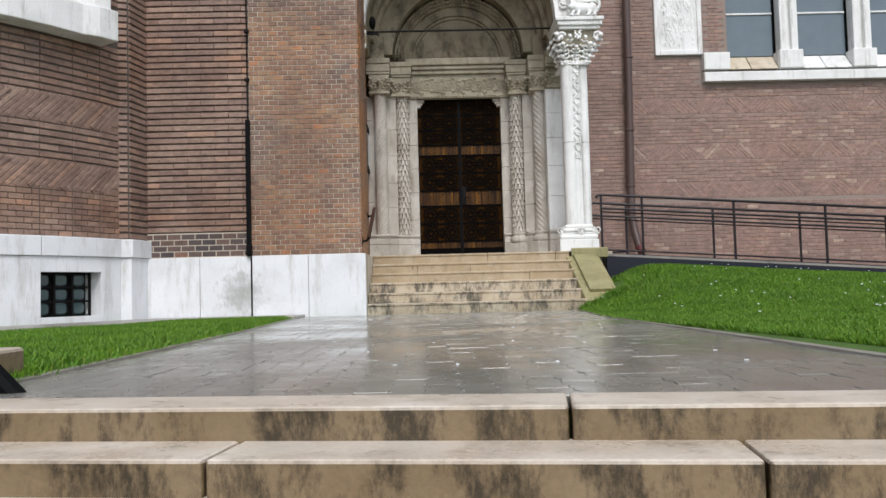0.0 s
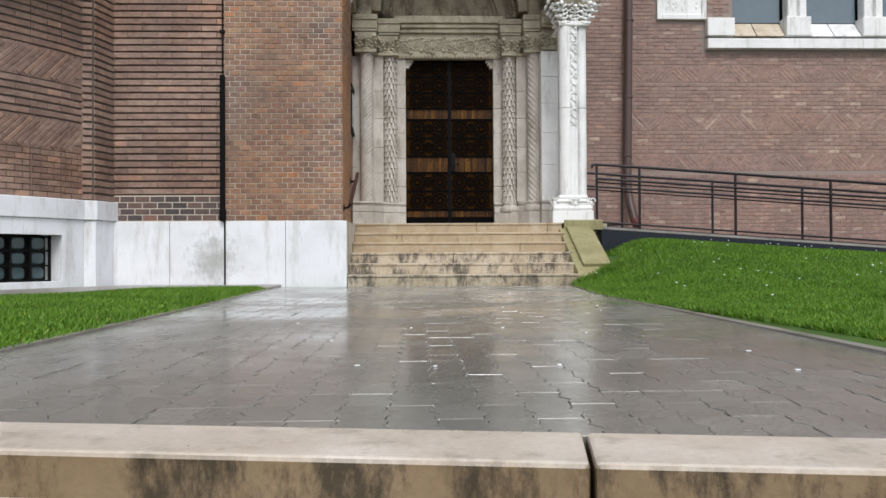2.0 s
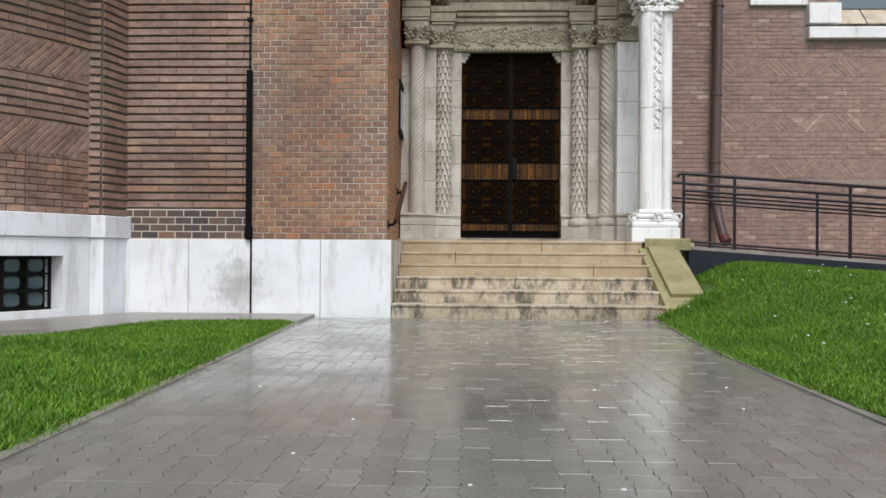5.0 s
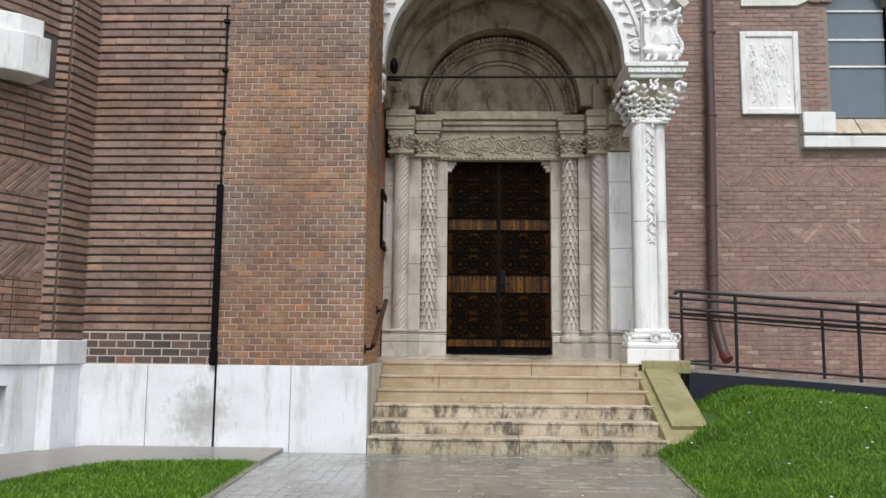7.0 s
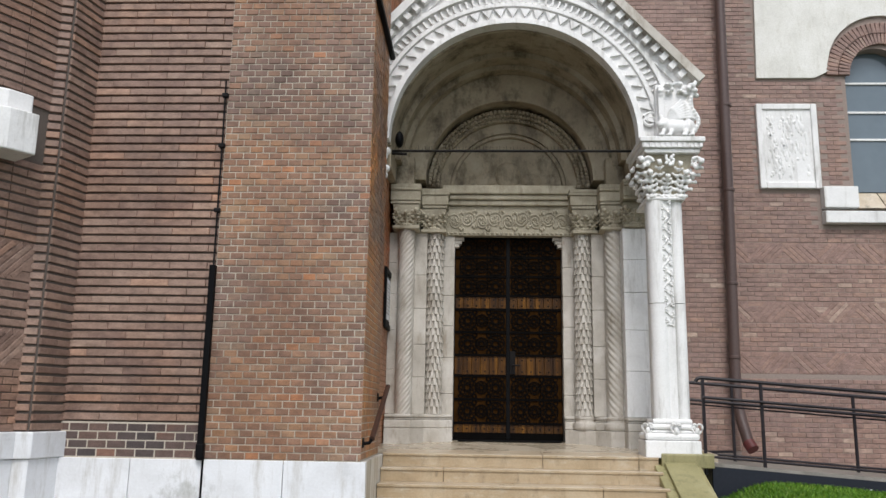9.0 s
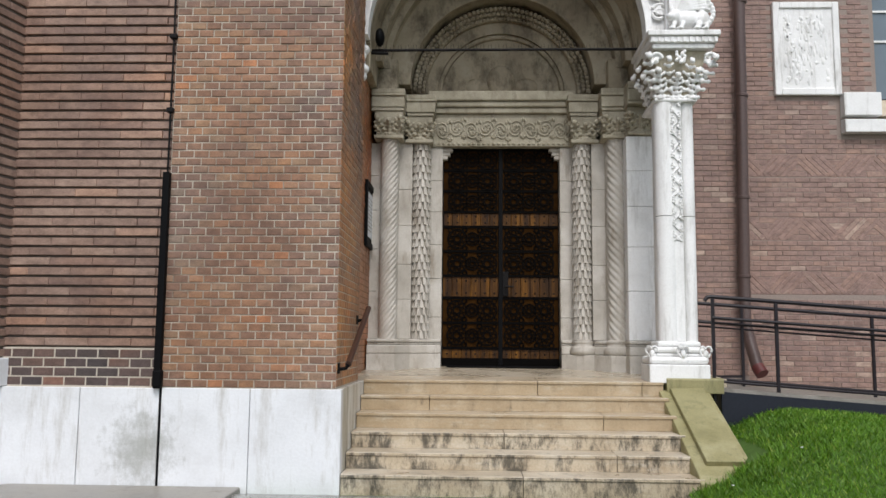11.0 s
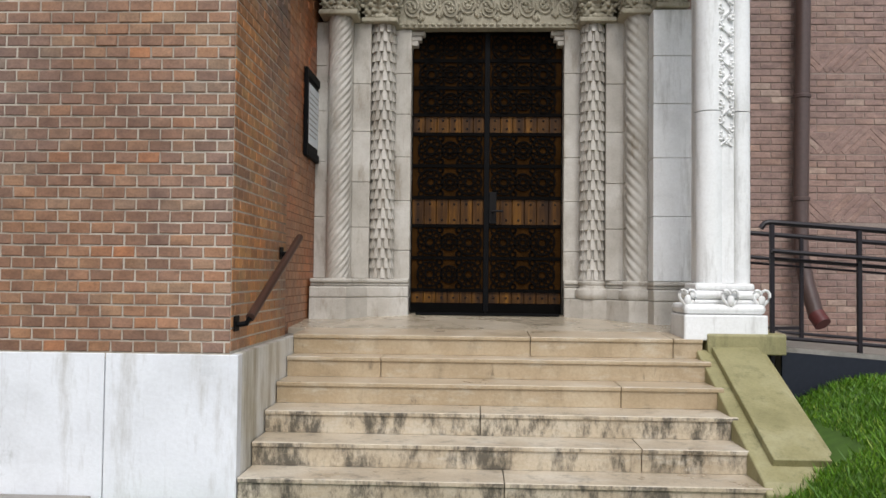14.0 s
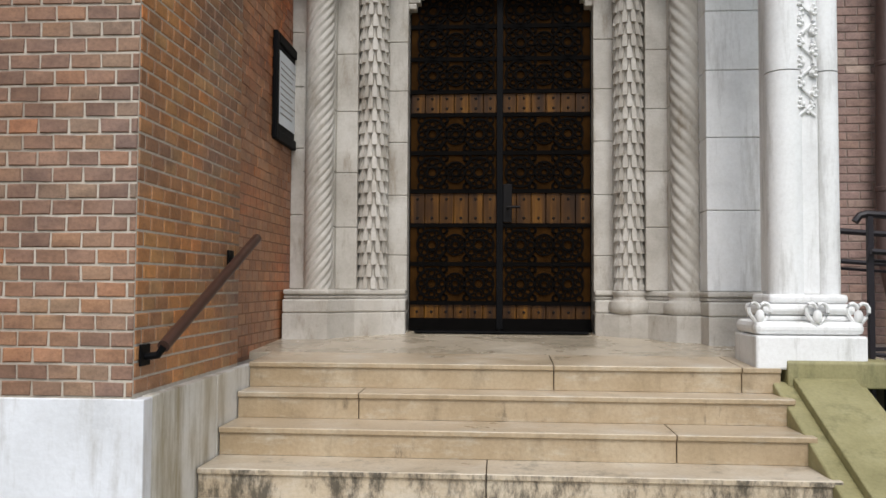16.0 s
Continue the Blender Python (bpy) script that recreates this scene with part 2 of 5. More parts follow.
def paving():
    m, nt, b = material("wet_concrete_block", 0.3)
    oi, ge = nt.nodes.new("ShaderNodeObjectInfo"), nt.nodes.new("ShaderNodeNewGeometry")
    add = nt.nodes.new("ShaderNodeMath")
    nt.links.new(oi.outputs["Random"], add.inputs[0])
    nt.links.new(ge.outputs["Random Per Island"], add.inputs[1])
    fr = nt.nodes.new("ShaderNodeMath")
    fr.operation = "FRACT"
    nt.links.new(add.outputs[0], fr.inputs[0])
    c = ramp(nt, fr.outputs[0], [(0.0, (0.2, 0.197, 0.175)), (0.5, (0.224, 0.22, 0.196)), (0.9, (0.242, 0.237, 0.212)), (1.0, (0.268, 0.263, 0.236))])
    fine, wet = noise_tex(nt, 90, 5), noise_tex(nt, 0.8, 5)
    c = mix(nt, c, mix(nt, c, (0.6, 0.6, 0.58), 1.0, "MULTIPLY"), ramp(nt, fine, [(0.4, (0,)), (0.7, (0.7,))]))
    nt.links.new(c, b.inputs["Base Color"])
    nt.links.new(ramp(nt, wet, [(0.4, (0.1,)), (0.62, (0.34,))]), b.inputs["Roughness"])
    b.inputs["Coat Weight"].default_value = 0.2
    b.inputs["Coat Roughness"].default_value = 0.12
    bump(nt, b, fine, 0.18, 0.003)
    return m


def grass_material():
    m, nt, b = material("wet_grass_blades", 0.5, 0, 0.3)
    ge = nt.nodes.new("ShaderNodeNewGeometry")
    c = ramp(nt, ge.outputs["Random Per Island"], [(0.0, (0.058, 0.138, 0.007)), (0.5, (0.094, 0.218, 0.011)), (0.85, (0.144, 0.278, 0.018)), (1.0, (0.25, 0.315, 0.046))])
    p = noise_tex(nt, 1.6, 4)
    c = mix(nt, c, mix(nt, c, (0.6, 0.66, 0.6), 1.0, "MULTIPLY"), ramp(nt, p, [(0.4, (0,)), (0.65, (0.8,))]))
    nt.links.new(c, b.inputs["Base Color"])
    b.inputs["Subsurface Weight"].default_value = 0.0
    return m


def glass_material(name, col, rough=0.08):
    m, nt, b = material(name, rough, 0, 0.6)
    w = noise_tex(nt, 3.0, 4)
    nt.links.new(mix(nt, tuple(x * 0.75 for x in col), col, w), b.inputs["Base Color"])
    return m


M_DOOR, M_PAVE, M_GRASS = door_wood(), paving(), grass_material()
M_GLASS = glass_material("grey_leaded_glass", (0.14, 0.18, 0.21))
M_BLOCK = glass_material("bottle_glass_block", (0.1, 0.15, 0.16), 0.15)


# ---- mesh helpers ----
class G:
    """Collects vertices and faces of one mesh."""

    def __init__(self):
        self.v, self.f = [], []

    def add(self, verts, faces, m=None):
        n = len(self.v)
        self.v += [tuple(m @ Vector(p)) if m else tuple(p) for p in verts]
        self.f += [tuple(i + n for i in f) for f in faces]
        return self

    def box(self, x0, x1, y0, y1, z0, z1, m=None):
        return self.add([(x, y, z) for x in (x0, x1) for y in (y0, y1) for z in (z0, z1)],
                        [(0, 1, 3, 2), (4, 6, 7, 5), (0, 4, 5, 1), (2, 3, 7, 6), (0, 2, 6, 4), (1, 5, 7, 3)], m)

    def prism(self, poly, h0, h1, axis="z", m=None):
        """A polygon drawn out along an axis; for y the polygon is (x, z), for x it is (y, z)."""
        put = {"z": lambda a, b, h: (a, b, h), "y": lambda a, b, h: (a, h, b), "x": lambda a, b, h: (h, a, b)}[axis]
        n = len(poly)
        verts = [put(a, b, h0) for a, b in poly] + [put(a, b, h1) for a, b in poly]
        return self.add(verts, [tuple(range(n))[::-1], tuple(range(n, 2 * n))] + [(i, (i + 1) % n, n + (i + 1) % n, n + i) for i in range(n)], m)

    def lathe(self, profile, x, y, seg=24, square=0.0):
        """A turned shape round an upright axis from rows of radius and height."""
        k = len(profile)
        verts = []
        for r, z in profile:
            for i in range(seg):
                a = 2 * math.pi * i / seg
                verts.append((x + r * math.cos(a), y + r * math.sin(a), z))
        faces = [(j * seg + i, j * seg + (i + 1) % seg, (j + 1) * seg + (i + 1) % seg, (j + 1) * seg + i) for j in range(k - 1) for i in range(seg)]
        faces += [tuple(range(seg))[::-1], tuple(range((k - 1) * seg, k * seg))]
        return self.add(verts, faces)

    def tube(self, pts, r, seg=8, closed=False):
        pts = [Vector(p) for p in pts]
        n = len(pts)
        base = len(self.v)
        for i, p in enumerate(pts):
            a = pts[(i - 1) % n] if closed or i else p
            b = pts[(i + 1) % n] if closed or i < n - 1 else p
            d = (b - a).normalized()
            u = d.cross(Vector((0, 0, 1)) if abs(d.z) < 0.9 else Vector((1, 0, 0))).normalized()
            w = d.cross(u)
            self.v += [tuple(p + r * (math.cos(2 * math.pi * k / seg) * u + math.sin(2 * math.pi * k / seg) * w)) for k in range(seg)]
        for i in range(n if closed else n - 1):
            j = (i + 1) % n
            self.f += [(base + i * seg + k, base + i * seg + (k + 1) % seg, base + j * seg + (k + 1) % seg, base + j * seg + k) for k in range(seg)]
        if not closed:
            self.f += [tuple(base + k for k in range(seg))[::-1], tuple(base + (n - 1) * seg + k for k in range(seg))]
        return self

    def ball(self, c, r, su=8, sv=6):
        """An ellipsoid; r is one radius or three."""
        rx, ry, rz = r if isinstance(r, tuple) else (r, r, r)
        verts = [(c[0], c[1], c[2] - rz)]
        for j in range(1, sv):
            b = -math.pi / 2 + math.pi * j / sv
            verts += [(c[0] + rx * math.cos(b) * math.cos(2 * math.pi * i / su), c[1] + ry * math.cos(b) * math.sin(2 * math.pi * i / su), c[2] + rz * math.sin(b)) for i in range(su)]
        verts.append((c[0], c[1], c[2] + rz))
        faces = [(0, 1 + (i + 1) % su, 1 + i) for i in range(su)]
        for j in range(sv - 2):
            a = 1 + j * su
            faces += [(a + i, a + (i + 1) % su, a + su + (i + 1) % su, a + su + i) for i in range(su)]
        a = 1 + (sv - 2) * su
        faces += [(a + i, a + (i + 1) % su, len(verts) - 1) for i in range(su)]
        return self.add(verts, faces)

    def ring(self, c, r0, r1, y0, y1, a0=0.0, a1=180.0, seg=48):
        """A ring or half-ring in the x-z plane, from y0 to y1."""
        n = len(self.v)
        for i in range(seg + 1):
            a = radians(a0 + (a1 - a0) * i / seg)
            for r, y in ((r0, y0), (r1, y0), (r1, y1), (r0, y1)):
                self.v.append((c[0] + r * math.cos(a), y, c[1] + r * math.sin(a)))
        for i in range(seg):
            for k in range(4):
                self.f.append((n + 4 * i + k, n + 4 * i + (k + 1) % 4, n + 4 * i + 4 + (k + 1) % 4, n + 4 * i + 4 + k))
        self.f += [(n, n + 3, n + 2, n + 1), tuple(n + 4 * seg + k for k in range(4))]
        return self


def mesh(name, g, mat, smooth=False):
    me = bpy.data.meshes.new(name)
    me.from_pydata(g.v, [], g.f)
    bm = bmesh.new()
    bm.from_mesh(me)
    bmesh.ops.recalc_face_normals(bm, faces=bm.faces)
    bm.to_mesh(me)
    bm.free()
    me.materials.append(mat)
    if smooth:
        me.shade_smooth()
        me.set_sharp_from_angle(angle=radians(40))
    return me


def part(name, g, mat, parent=None, label="", bevel=0.0, smooth=False):
    ob = new(name, mesh(name, g, mat, smooth))
    if parent:
        ob.parent = parent
    if label:
        ob["label"] = label
    if bevel:
        mod = ob.modifiers.new("bevel", "BEVEL")
        mod.width, mod.segments, mod.limit_method = bevel, 2, "ANGLE"
    return ob


def fused(name, g, mat, parent=None, label="", voxel=0.011):
    """Overlapping forms grown together into one carved surface."""
    ob = part(name, g, mat, parent, label)
    mod = ob.modifiers.new("fuse", "REMESH")
    mod.mode, mod.voxel_size, mod.use_smooth_shade = "VOXEL", voxel, True
    me = bpy.data.meshes.new_from_object(ob.evaluated_get(bpy.context.evaluated_depsgraph_get()))
    ob.modifiers.remove(mod)
    me.materials.clear()
    me.materials.append(mat)
    ob.data = me
    return ob


def thing(name, label, category, group="", kind="", at=(0, 0, 0)):
    ob = new(name)
    ob.empty_display_size = 0.1
    return tagged(ob, label, category, group, kind)


def structure(name, g, mat, label, category, bevel=0.0, smooth=False):
    return tagged(part(name, g, mat, None, "", bevel, smooth), label, category, kind="structure")


# a laid piece: a block with a chamfered front, 18 triangles, centred on its back
PIECE = np.array([(-.5, 0, -.5), (.5, 0, -.5), (.5, 0, .5), (-.5, 0, .5), (-.5, -1, -.5), (.5, -1, -.5), (.5, -1, .5), (-.5, -1, .5),
                  (-.5, -1, -.5), (.5, -1, -.5), (.5, -1, .5), (-.5, -1, .5)], float)
PIECE_F = [(4, 0, 1, 5), (5, 1, 2, 6), (6, 2, 3, 7), (7, 3, 0, 4), (8, 4, 5, 9), (9, 5, 6, 10), (10, 6, 7, 11), (11, 7, 4, 8), (8, 9, 10, 11)]


def piece_points(w, h, d, c=0.005):
    p = PIECE * (w, d, h)
    p[4:8, 1] += c
    p[8:12, 0] *= 1 - 2 * c / w
    p[8:12, 2] *= 1 - 2 * c / h
    return p


brick_forms = {}


def laid_parts(name, rows, mat, parent):
    """Pieces as objects of their own; alike ones share a mesh."""
    for c, u, o, w, h, d, turn in rows:
        key = (round(w, 2), round(h, 3), mat.name)
        if key not in brick_forms:
            me = bpy.data.meshes.new(name)
            me.from_pydata(piece_points(w, h, d).tolist(), [], PIECE_F)
            me.materials.append(mat)
            brick_forms[key] = me
        ob = new(name, brick_forms[key])
        ob.parent = parent
        ob.matrix_basis = Matrix(((u[0], -o[0], 0, c[0]), (u[1], -o[1], 0, c[1]), (0, 0, 1, c[2]), (0, 0, 0, 1))) @ Matrix.Rotation(radians(-turn), 4, "Y")


def lay(rows, mat, parent, label, count=300):
    """The lowest pieces as parts, those above joined."""
    rows = sorted(rows, key=lambda r: r[0][2])
    laid_parts("brick", rows[:count], mat, parent)
    if len(rows) > count:
        laid("brick_rest", rows[count:], mat, parent, label)


def laid(name, rows, mat, parent=None, label=""):
    """Many pieces in one mesh. rows: centre, unit along, unit out, width, height, depth, turn in degrees."""
    vs, fs = [], []
    for n, (c, u, o, w, h, d, turn) in enumerate(rows):
        p = piece_points(w, h, d)
        if turn:
            ca, sa = math.cos(radians(turn)), math.sin(radians(turn))
            p = np.stack([p[:, 0] * ca - p[:, 2] * sa, p[:, 1], p[:, 0] * sa + p[:, 2] * ca], 1)
        u3, o3 = np.array((u[0], u[1], 0)), np.array((o[0], o[1], 0))
        vs.append(np.array(c) + p[:, :1] * u3 - p[:, 1:2] * o3 + p[:, 2:] * (0, 0, 1))
        fs += [tuple(i + 12 * n for i in f) for f in PIECE_F]
    me = bpy.data.meshes.new(name)
    me.from_pydata(np.concatenate(vs).tolist(), [], fs)
    me.materials.append(mat)
    ob = new(name, me)
    ob.parent = parent
    tagged(ob, label, "", "", "stuff")
    return ob


rng = random.Random(7)


def courses(a, b, out, z0, z1, course, length, joint, depth, keep=None, jitter=0.004, vj=None):
    """Rows of a running bond on the upright face from a to b (x, y)."""
    ax, ay = a
    run = math.hypot(b[0] - ax, b[1] - ay)
    u = ((b[0] - ax) / run, (b[1] - ay) / run)
    rows = []
    for k in range(int((z1 - z0) / course + 0.01)):
        z = z0 + (k + 0.5) * course
        s = -length * (0.5 if k % 2 else 0.0)
        while s < run - 0.01:
            s0, s1 = max(s, 0.0), min(s + length, run)
            s += length
            if s1 - s0 < 0.035:
                continue
            m = (s0 + s1) / 2
            p = (ax + u[0] * m, ay + u[1] * m, z)
            if keep and not keep(p, s0, s1, z):
                continue
            rows.append((p, u, out, s1 - s0 - (joint if vj is None else vj), course - joint, depth + rng.uniform(-jitter, jitter), rng.uniform(-0.3, 0.3)))
    return rows


def slanted(a, b, out, z0, z1, depth, width=0.07, lean=45, keep=None):
    """A band of bricks laid aslant, turning about in stretches, as a zigzag ornament."""
    ax, ay = a
    run = math.hypot(b[0] - ax, b[1] - ay)
    u = ((b[0] - ax) / run, (b[1] - ay) / run)
    rows, s, n = [], 0.06, 0
    rows += courses(a, b, out, z0 + 0.003, z1 - 0.002, (z1 - z0 - 0.005) / 4, 0.3, 0.004, depth - 0.004, keep, 0.001)
    step = width * 1.4142
    while s < run:
        sign = 1 if (n // 5) % 2 else -1
        p = (ax + u[0] * s, ay + u[1] * s, (z0 + z1) / 2)
        if not keep or keep(p, s, s, p[2]):
            rows.append((p, u, out, (z1 - z0) * 1.2, width - 0.012, depth + rng.uniform(-0.002, 0.002), sign * lean))
        s += step * (1.5 if (n + 1) % 5 == 0 else 1)
        n += 1
    return rows


# ---- ground ----
def smooth01(t):
    t = min(1.0, max(0.0, t))
    return t * t * (3 - 2 * t)


def lawn_z(x, y):
    edge = min(abs(x - PATH_RX(y)), abs(x - PATH_LX(y)))
    z = rise(y) + 0.024 * smooth01(edge / 0.12)
    if x > 0.5:
        bank = 0.67 - 0.07 * max(0.0, x - 2.8)
        z += bank * smooth01((y + 8.0) / 5.7) * smooth01((x - 1.4) / 1.8)
        z += 0.04 * noise.noise((x * 0.7, y * 0.7, 0)) * smooth01((x - 1.66) / 0.8)
    else:
        z += 0.008 * noise.noise((x * 0.8, y * 0.8, 3)) * smooth01((-2.54 - x) / 0.5)
    return z


def sheet(x0, x1, y0, y1, nx, ny, fz):
    g = G()
    for j in range(ny + 1):
        for i in range(nx + 1):
            x, y = x0 + (x1 - x0) * i / nx, y0 + (y1 - y0) * j / ny
            g.v.append((x, y, fz(x, y)))
    g.f = [(j * (nx + 1) + i, j * (nx + 1) + i + 1, (j + 1) * (nx + 1) + i + 1, (j + 1) * (nx + 1) + i) for j in range(ny) for i in range(nx)]
    return g


PATH_L, PATH_R, KERB_Y = -2.54, 1.65, -13.28


def PATH_LX(y):
    return -2.54 + 0.036 * max(0.0, -4.6 - y)


def PATH_RX(y):
    return 1.62 - 0.1 * min(2.6, max(0.0, -3.6 - y)) - 0.03 * max(0.0, -6.2 - y)


def kerb_back(x):
    return -13.64 - 0.146 * x


def rise(y):
    return 0.03 * max(0.0, (-8.0 - y) / 5.6)

east_sheet, west_sheet = sheet(0.0, 1.0, -13.8, -1.93, 60, 60, lambda u, y: 0.0), sheet(0.0, 1.0, -13.35, -3.9, 40, 40, lambda u, y: 0.0)
east_sheet.v = [(PATH_RX(y) + 14 * u * u, y, lawn_z(PATH_RX(y) + 14 * u * u, y)) for u, y, z in east_sheet.v]
west_sheet.v = [(PATH_LX(y) - 9 * u, y, lawn_z(PATH_LX(y) - 9 * u, y)) for u, y, z in west_sheet.v]
structure("ground", G().box(-400, 400, -400, 400, -1.2, -0.62), M_ASPHALT, "wet dark grey street surface reaching far", "ground")
structure("path_bed", G().prism([(-2.75, -13.24), (1.9, -13.92), (1.9, -3.45), (-2.75, -3.45)], -0.6, -0.03), M_SOIL, "dark joint bed under the block path", "path bed")
structure("lawn_east", east_sheet, M_SOIL, "dark soil bank under the lawn", "lawn soil", smooth=True)
structure("lawn_west", west_sheet, M_SOIL, "dark soil under the flat lawn", "lawn soil", smooth=True)
structure("apron", G().prism([(PATH_L + 0.02, -3.62), (-4.72, -3.62), (-4.95, -4.0), (-5.35, -4.6), (-5.75, -5.3), (-6.5, -6.3), (-8.6, -7.6), (-7.6, -8.9), (-5.2, -7.5),
                              (-4.4, -6.2), (-4.17, -5.3), (-3.95, -4.84), (-3.4, -4.7), (PATH_L + 0.02, -4.6)], -0.3, 0.035), M_CONC, "wet grey concrete strip along the wall foot", "pavement", 0.012)
for side_x, off, ys in ((PATH_LX, -0.05, (-4.53, -8.0, -13.25)), (PATH_RX, 0.05, (-3.66, -6.2, -8.0, -13.75))):
    line = [(side_x(y) - 0.4 * off, y) for y in ys]
    g = G()
    for (xa, y), nxt in zip(line, line[1:]):
        q = []
        for x, yy in ((xa, y), (xa + 1.3 * off, y), (nxt[0] + 1.3 * off, nxt[1]), nxt):
            q += [(x, yy, -0.4), (x, yy, 0.01 + rise(yy))]
        g.add(q, [(1, 3, 5, 7), (0, 6, 4, 2), (0, 2, 3, 1), (2, 4, 5, 3), (4, 6, 7, 5), (6, 0, 1, 7)])
    structure("path_edging", g, M_CONC, "narrow grey concrete edging beside the path", "edging")

# ---- the three front steps down to the street ----
front_steps = thing("front_steps", "weathered beige stone steps with dark stained risers", "steps")
for y1, y0, zt, cuts in ((0.02, -0.235, 0.036, (-4.6, -0.26, 4.6)), (-0.2, -0.475, -0.053, (-4.6, -1.14, 0.16, 4.6)),
                        (-0.44, -0.72, -0.145, (-4.6, -2.0, -0.1, 4.6)), (-0.68, -1.0, -0.25, (-4.6, -0.8, 0.9, 4.6)), (-0.95, -1.4, -0.37, (-4.6, -1.6, 0.2, 4.6))):
    for a, b in zip(cuts, cuts[1:]):
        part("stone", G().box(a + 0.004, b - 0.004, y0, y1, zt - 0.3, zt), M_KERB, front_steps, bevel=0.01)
front_steps.matrix_world = pose(0, -13.64, 0, 0, 0, -8.3)

cheek_rail = thing("step_rail", "dark metal rail beside a low stone block at the steps", "railing")
part("block", G().box(-2.72, -2.33, -12.9, -12.5, -0.05, 0.15), M_KERB, cheek_rail, "low beige stone block", 0.015)
part("bar", G().tube([(-2.05, -13.1, 0.0), (-2.2, -13.1, 0.16), (-2.6, -13.1, 0.7)], 0.035), M_BLACK, cheek_rail, "black metal bar", smooth=True)

# ---- stairs to the portal ----
LAND_E, LAND_D = 0.958, 1.05     # landing height at its edge and at the door
stairs = thing("portal_stairs", "six beige limestone steps with dark stains on the risers", "steps")
JOINTS = ((0.36, 1.52), (-0.84,), (1.0,), (-0.05,), (1.02,), (0.1,))
for k in range(6):
    zt, yf = 0.16 * (6 - k), (-1.95 - 0.33 * k if k else -2.04)
    xs = [-1.6 + (0.004 if k else 0), *JOINTS[k], 1.76]
    for a, b in zip(xs, xs[1:]):
        g = G()
        back = yf + (0.45 if k else 0.545)
        zb = zt - 0.16 if k < 5 else -0.1
        g.prism([(yf + 0.015, zb + 0.001), (yf + 0.015, zt - 0.035), (yf, zt - 0.03), (yf, zt - 0.004), (yf + 0.004, zt), (back, zt + (0.02 if k == 0 else 0.0)), (back, zb + 0.001)], a + 0.003, b - 0.003, "x")
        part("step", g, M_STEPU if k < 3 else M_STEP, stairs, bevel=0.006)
structure("landing", G().prism([(-1.5, 0.5), (-1.5, 0.978), (0.3, 1.058), (0.3, 0.5)], -1.78, 2.62, "x"), M_LAND, "worn wet limestone landing before the door", "landing", 0.004)
structure("stair_core", G().prism([(-3.5, -0.1), (-3.5, 0.0), (-1.6, 0.75), (-1.5, 0.75), (-1.5, -0.1)], -1.59, 1.88, "x"), M_CONC, "concrete core under the stairs", "stair core")

# sloping cheek beside the stairs
cheek = thing("stair_cheek", "mossy olive sandstone cheek block with a raised sloping slab", "stair cheek")
part("body", G().prism([(-3.62, -0.05), (-3.62, 0.13), (-3.56, 0.19), (-2.02, 0.87), (-1.52, 0.87), (-1.52, -0.05)], 1.71, 2.26, "x"), M_MOSS, cheek, bevel=0.012)
part("cap", G().prism([(-2.06, 0.84), (-2.06, 0.995), (-2.04, 1.01), (-1.5, 1.01), (-1.5, 0.84)], 1.79, 2.42, "x"), M_MOSS, cheek, bevel=0.01)
part("slab", G().prism([(-3.4, 0.24), (-3.44, 0.305), (-2.06, 0.905), (-2.03, 0.84)], 1.82, 2.19, "x"), M_MOSS, cheek, "raised sloping slab", 0.008)

# ---- left pier ----
PX0, PX1, PY, PTOP = -3.32, -1.6, -3.6, 13.0
PBX, PBY = -1.65, -2.1      # flank and back of the brickwork, set back on the plinth
structure("pier_core", G().box(PX0 + 0.0, PBX - 0.007, PY + 0.006, PBY, 0.9, PTOP), M_MORTAR, "grey mortar bed of the brick pier", "pier core")
base = thing("pier_plinth", "white weathered marble plinth with grey stains", "plinth", kind="structure")
for a, b in ((PX0 + 0.012, -2.468), (-2.462, PX1)):
    part("slab", G().box(a, b, PY, PY + 0.1, -0.05, 0.935), M_MARBLE, base, bevel=0.006)
for a, b in ((PY + 0.103, -2.62), (-2.615, -1.9)):
    part("slab", G().box(PX1 - 0.058, PX1 - 0.002, a, b, -0.05, 0.94), M_MARBLES, base, "ochre-streaked marble slab", 0.006)
structure("pier_fill", G().box(PX0, PX1 - 0.06, PY + 0.1, -1.5, -0.05, 0.925), M_CONC, "core behind the marble plinth", "plinth core")
structure("side_wall", G().box(-2.3, -1.767, -2.27, 0.45, 0.9, PTOP), M_MORTARO, "mortar bed of the brick return wall", "wall")
structure("wall_pier_back", G().box(PX0, -2.3, -2.27, 0.45, 0.9, PTOP), M_MORTARD, "brick wall core behind the pier", "wall")

# ---- left wall with long bricks ----
structure("wall_west", G().box(-5.6, PX0 - 0.002, -3.52, -2.27, 0.85, PTOP), M_MORTARD, "dark mortar bed of the long brick wall", "wall")
structure("wall_west_foot", G().box(-4.91, PX0 - 0.01, -3.545, -3.5, 0.93, 1.305), M_MORTAR, "pale mortar bed of the lowest courses", "wall")
wbase = thing("wall_plinth", "white marble plinth slabs with a grey-green stain", "plinth", kind="structure")
for a, b in ((-4.92, -4.098), (-4.092, PX0 - 0.012)):
    part("slab", G().box(a, b, PY + 0.005, PY + 0.12, -0.05, 0.93), M_MARBLE, wbase, bevel=0.006)

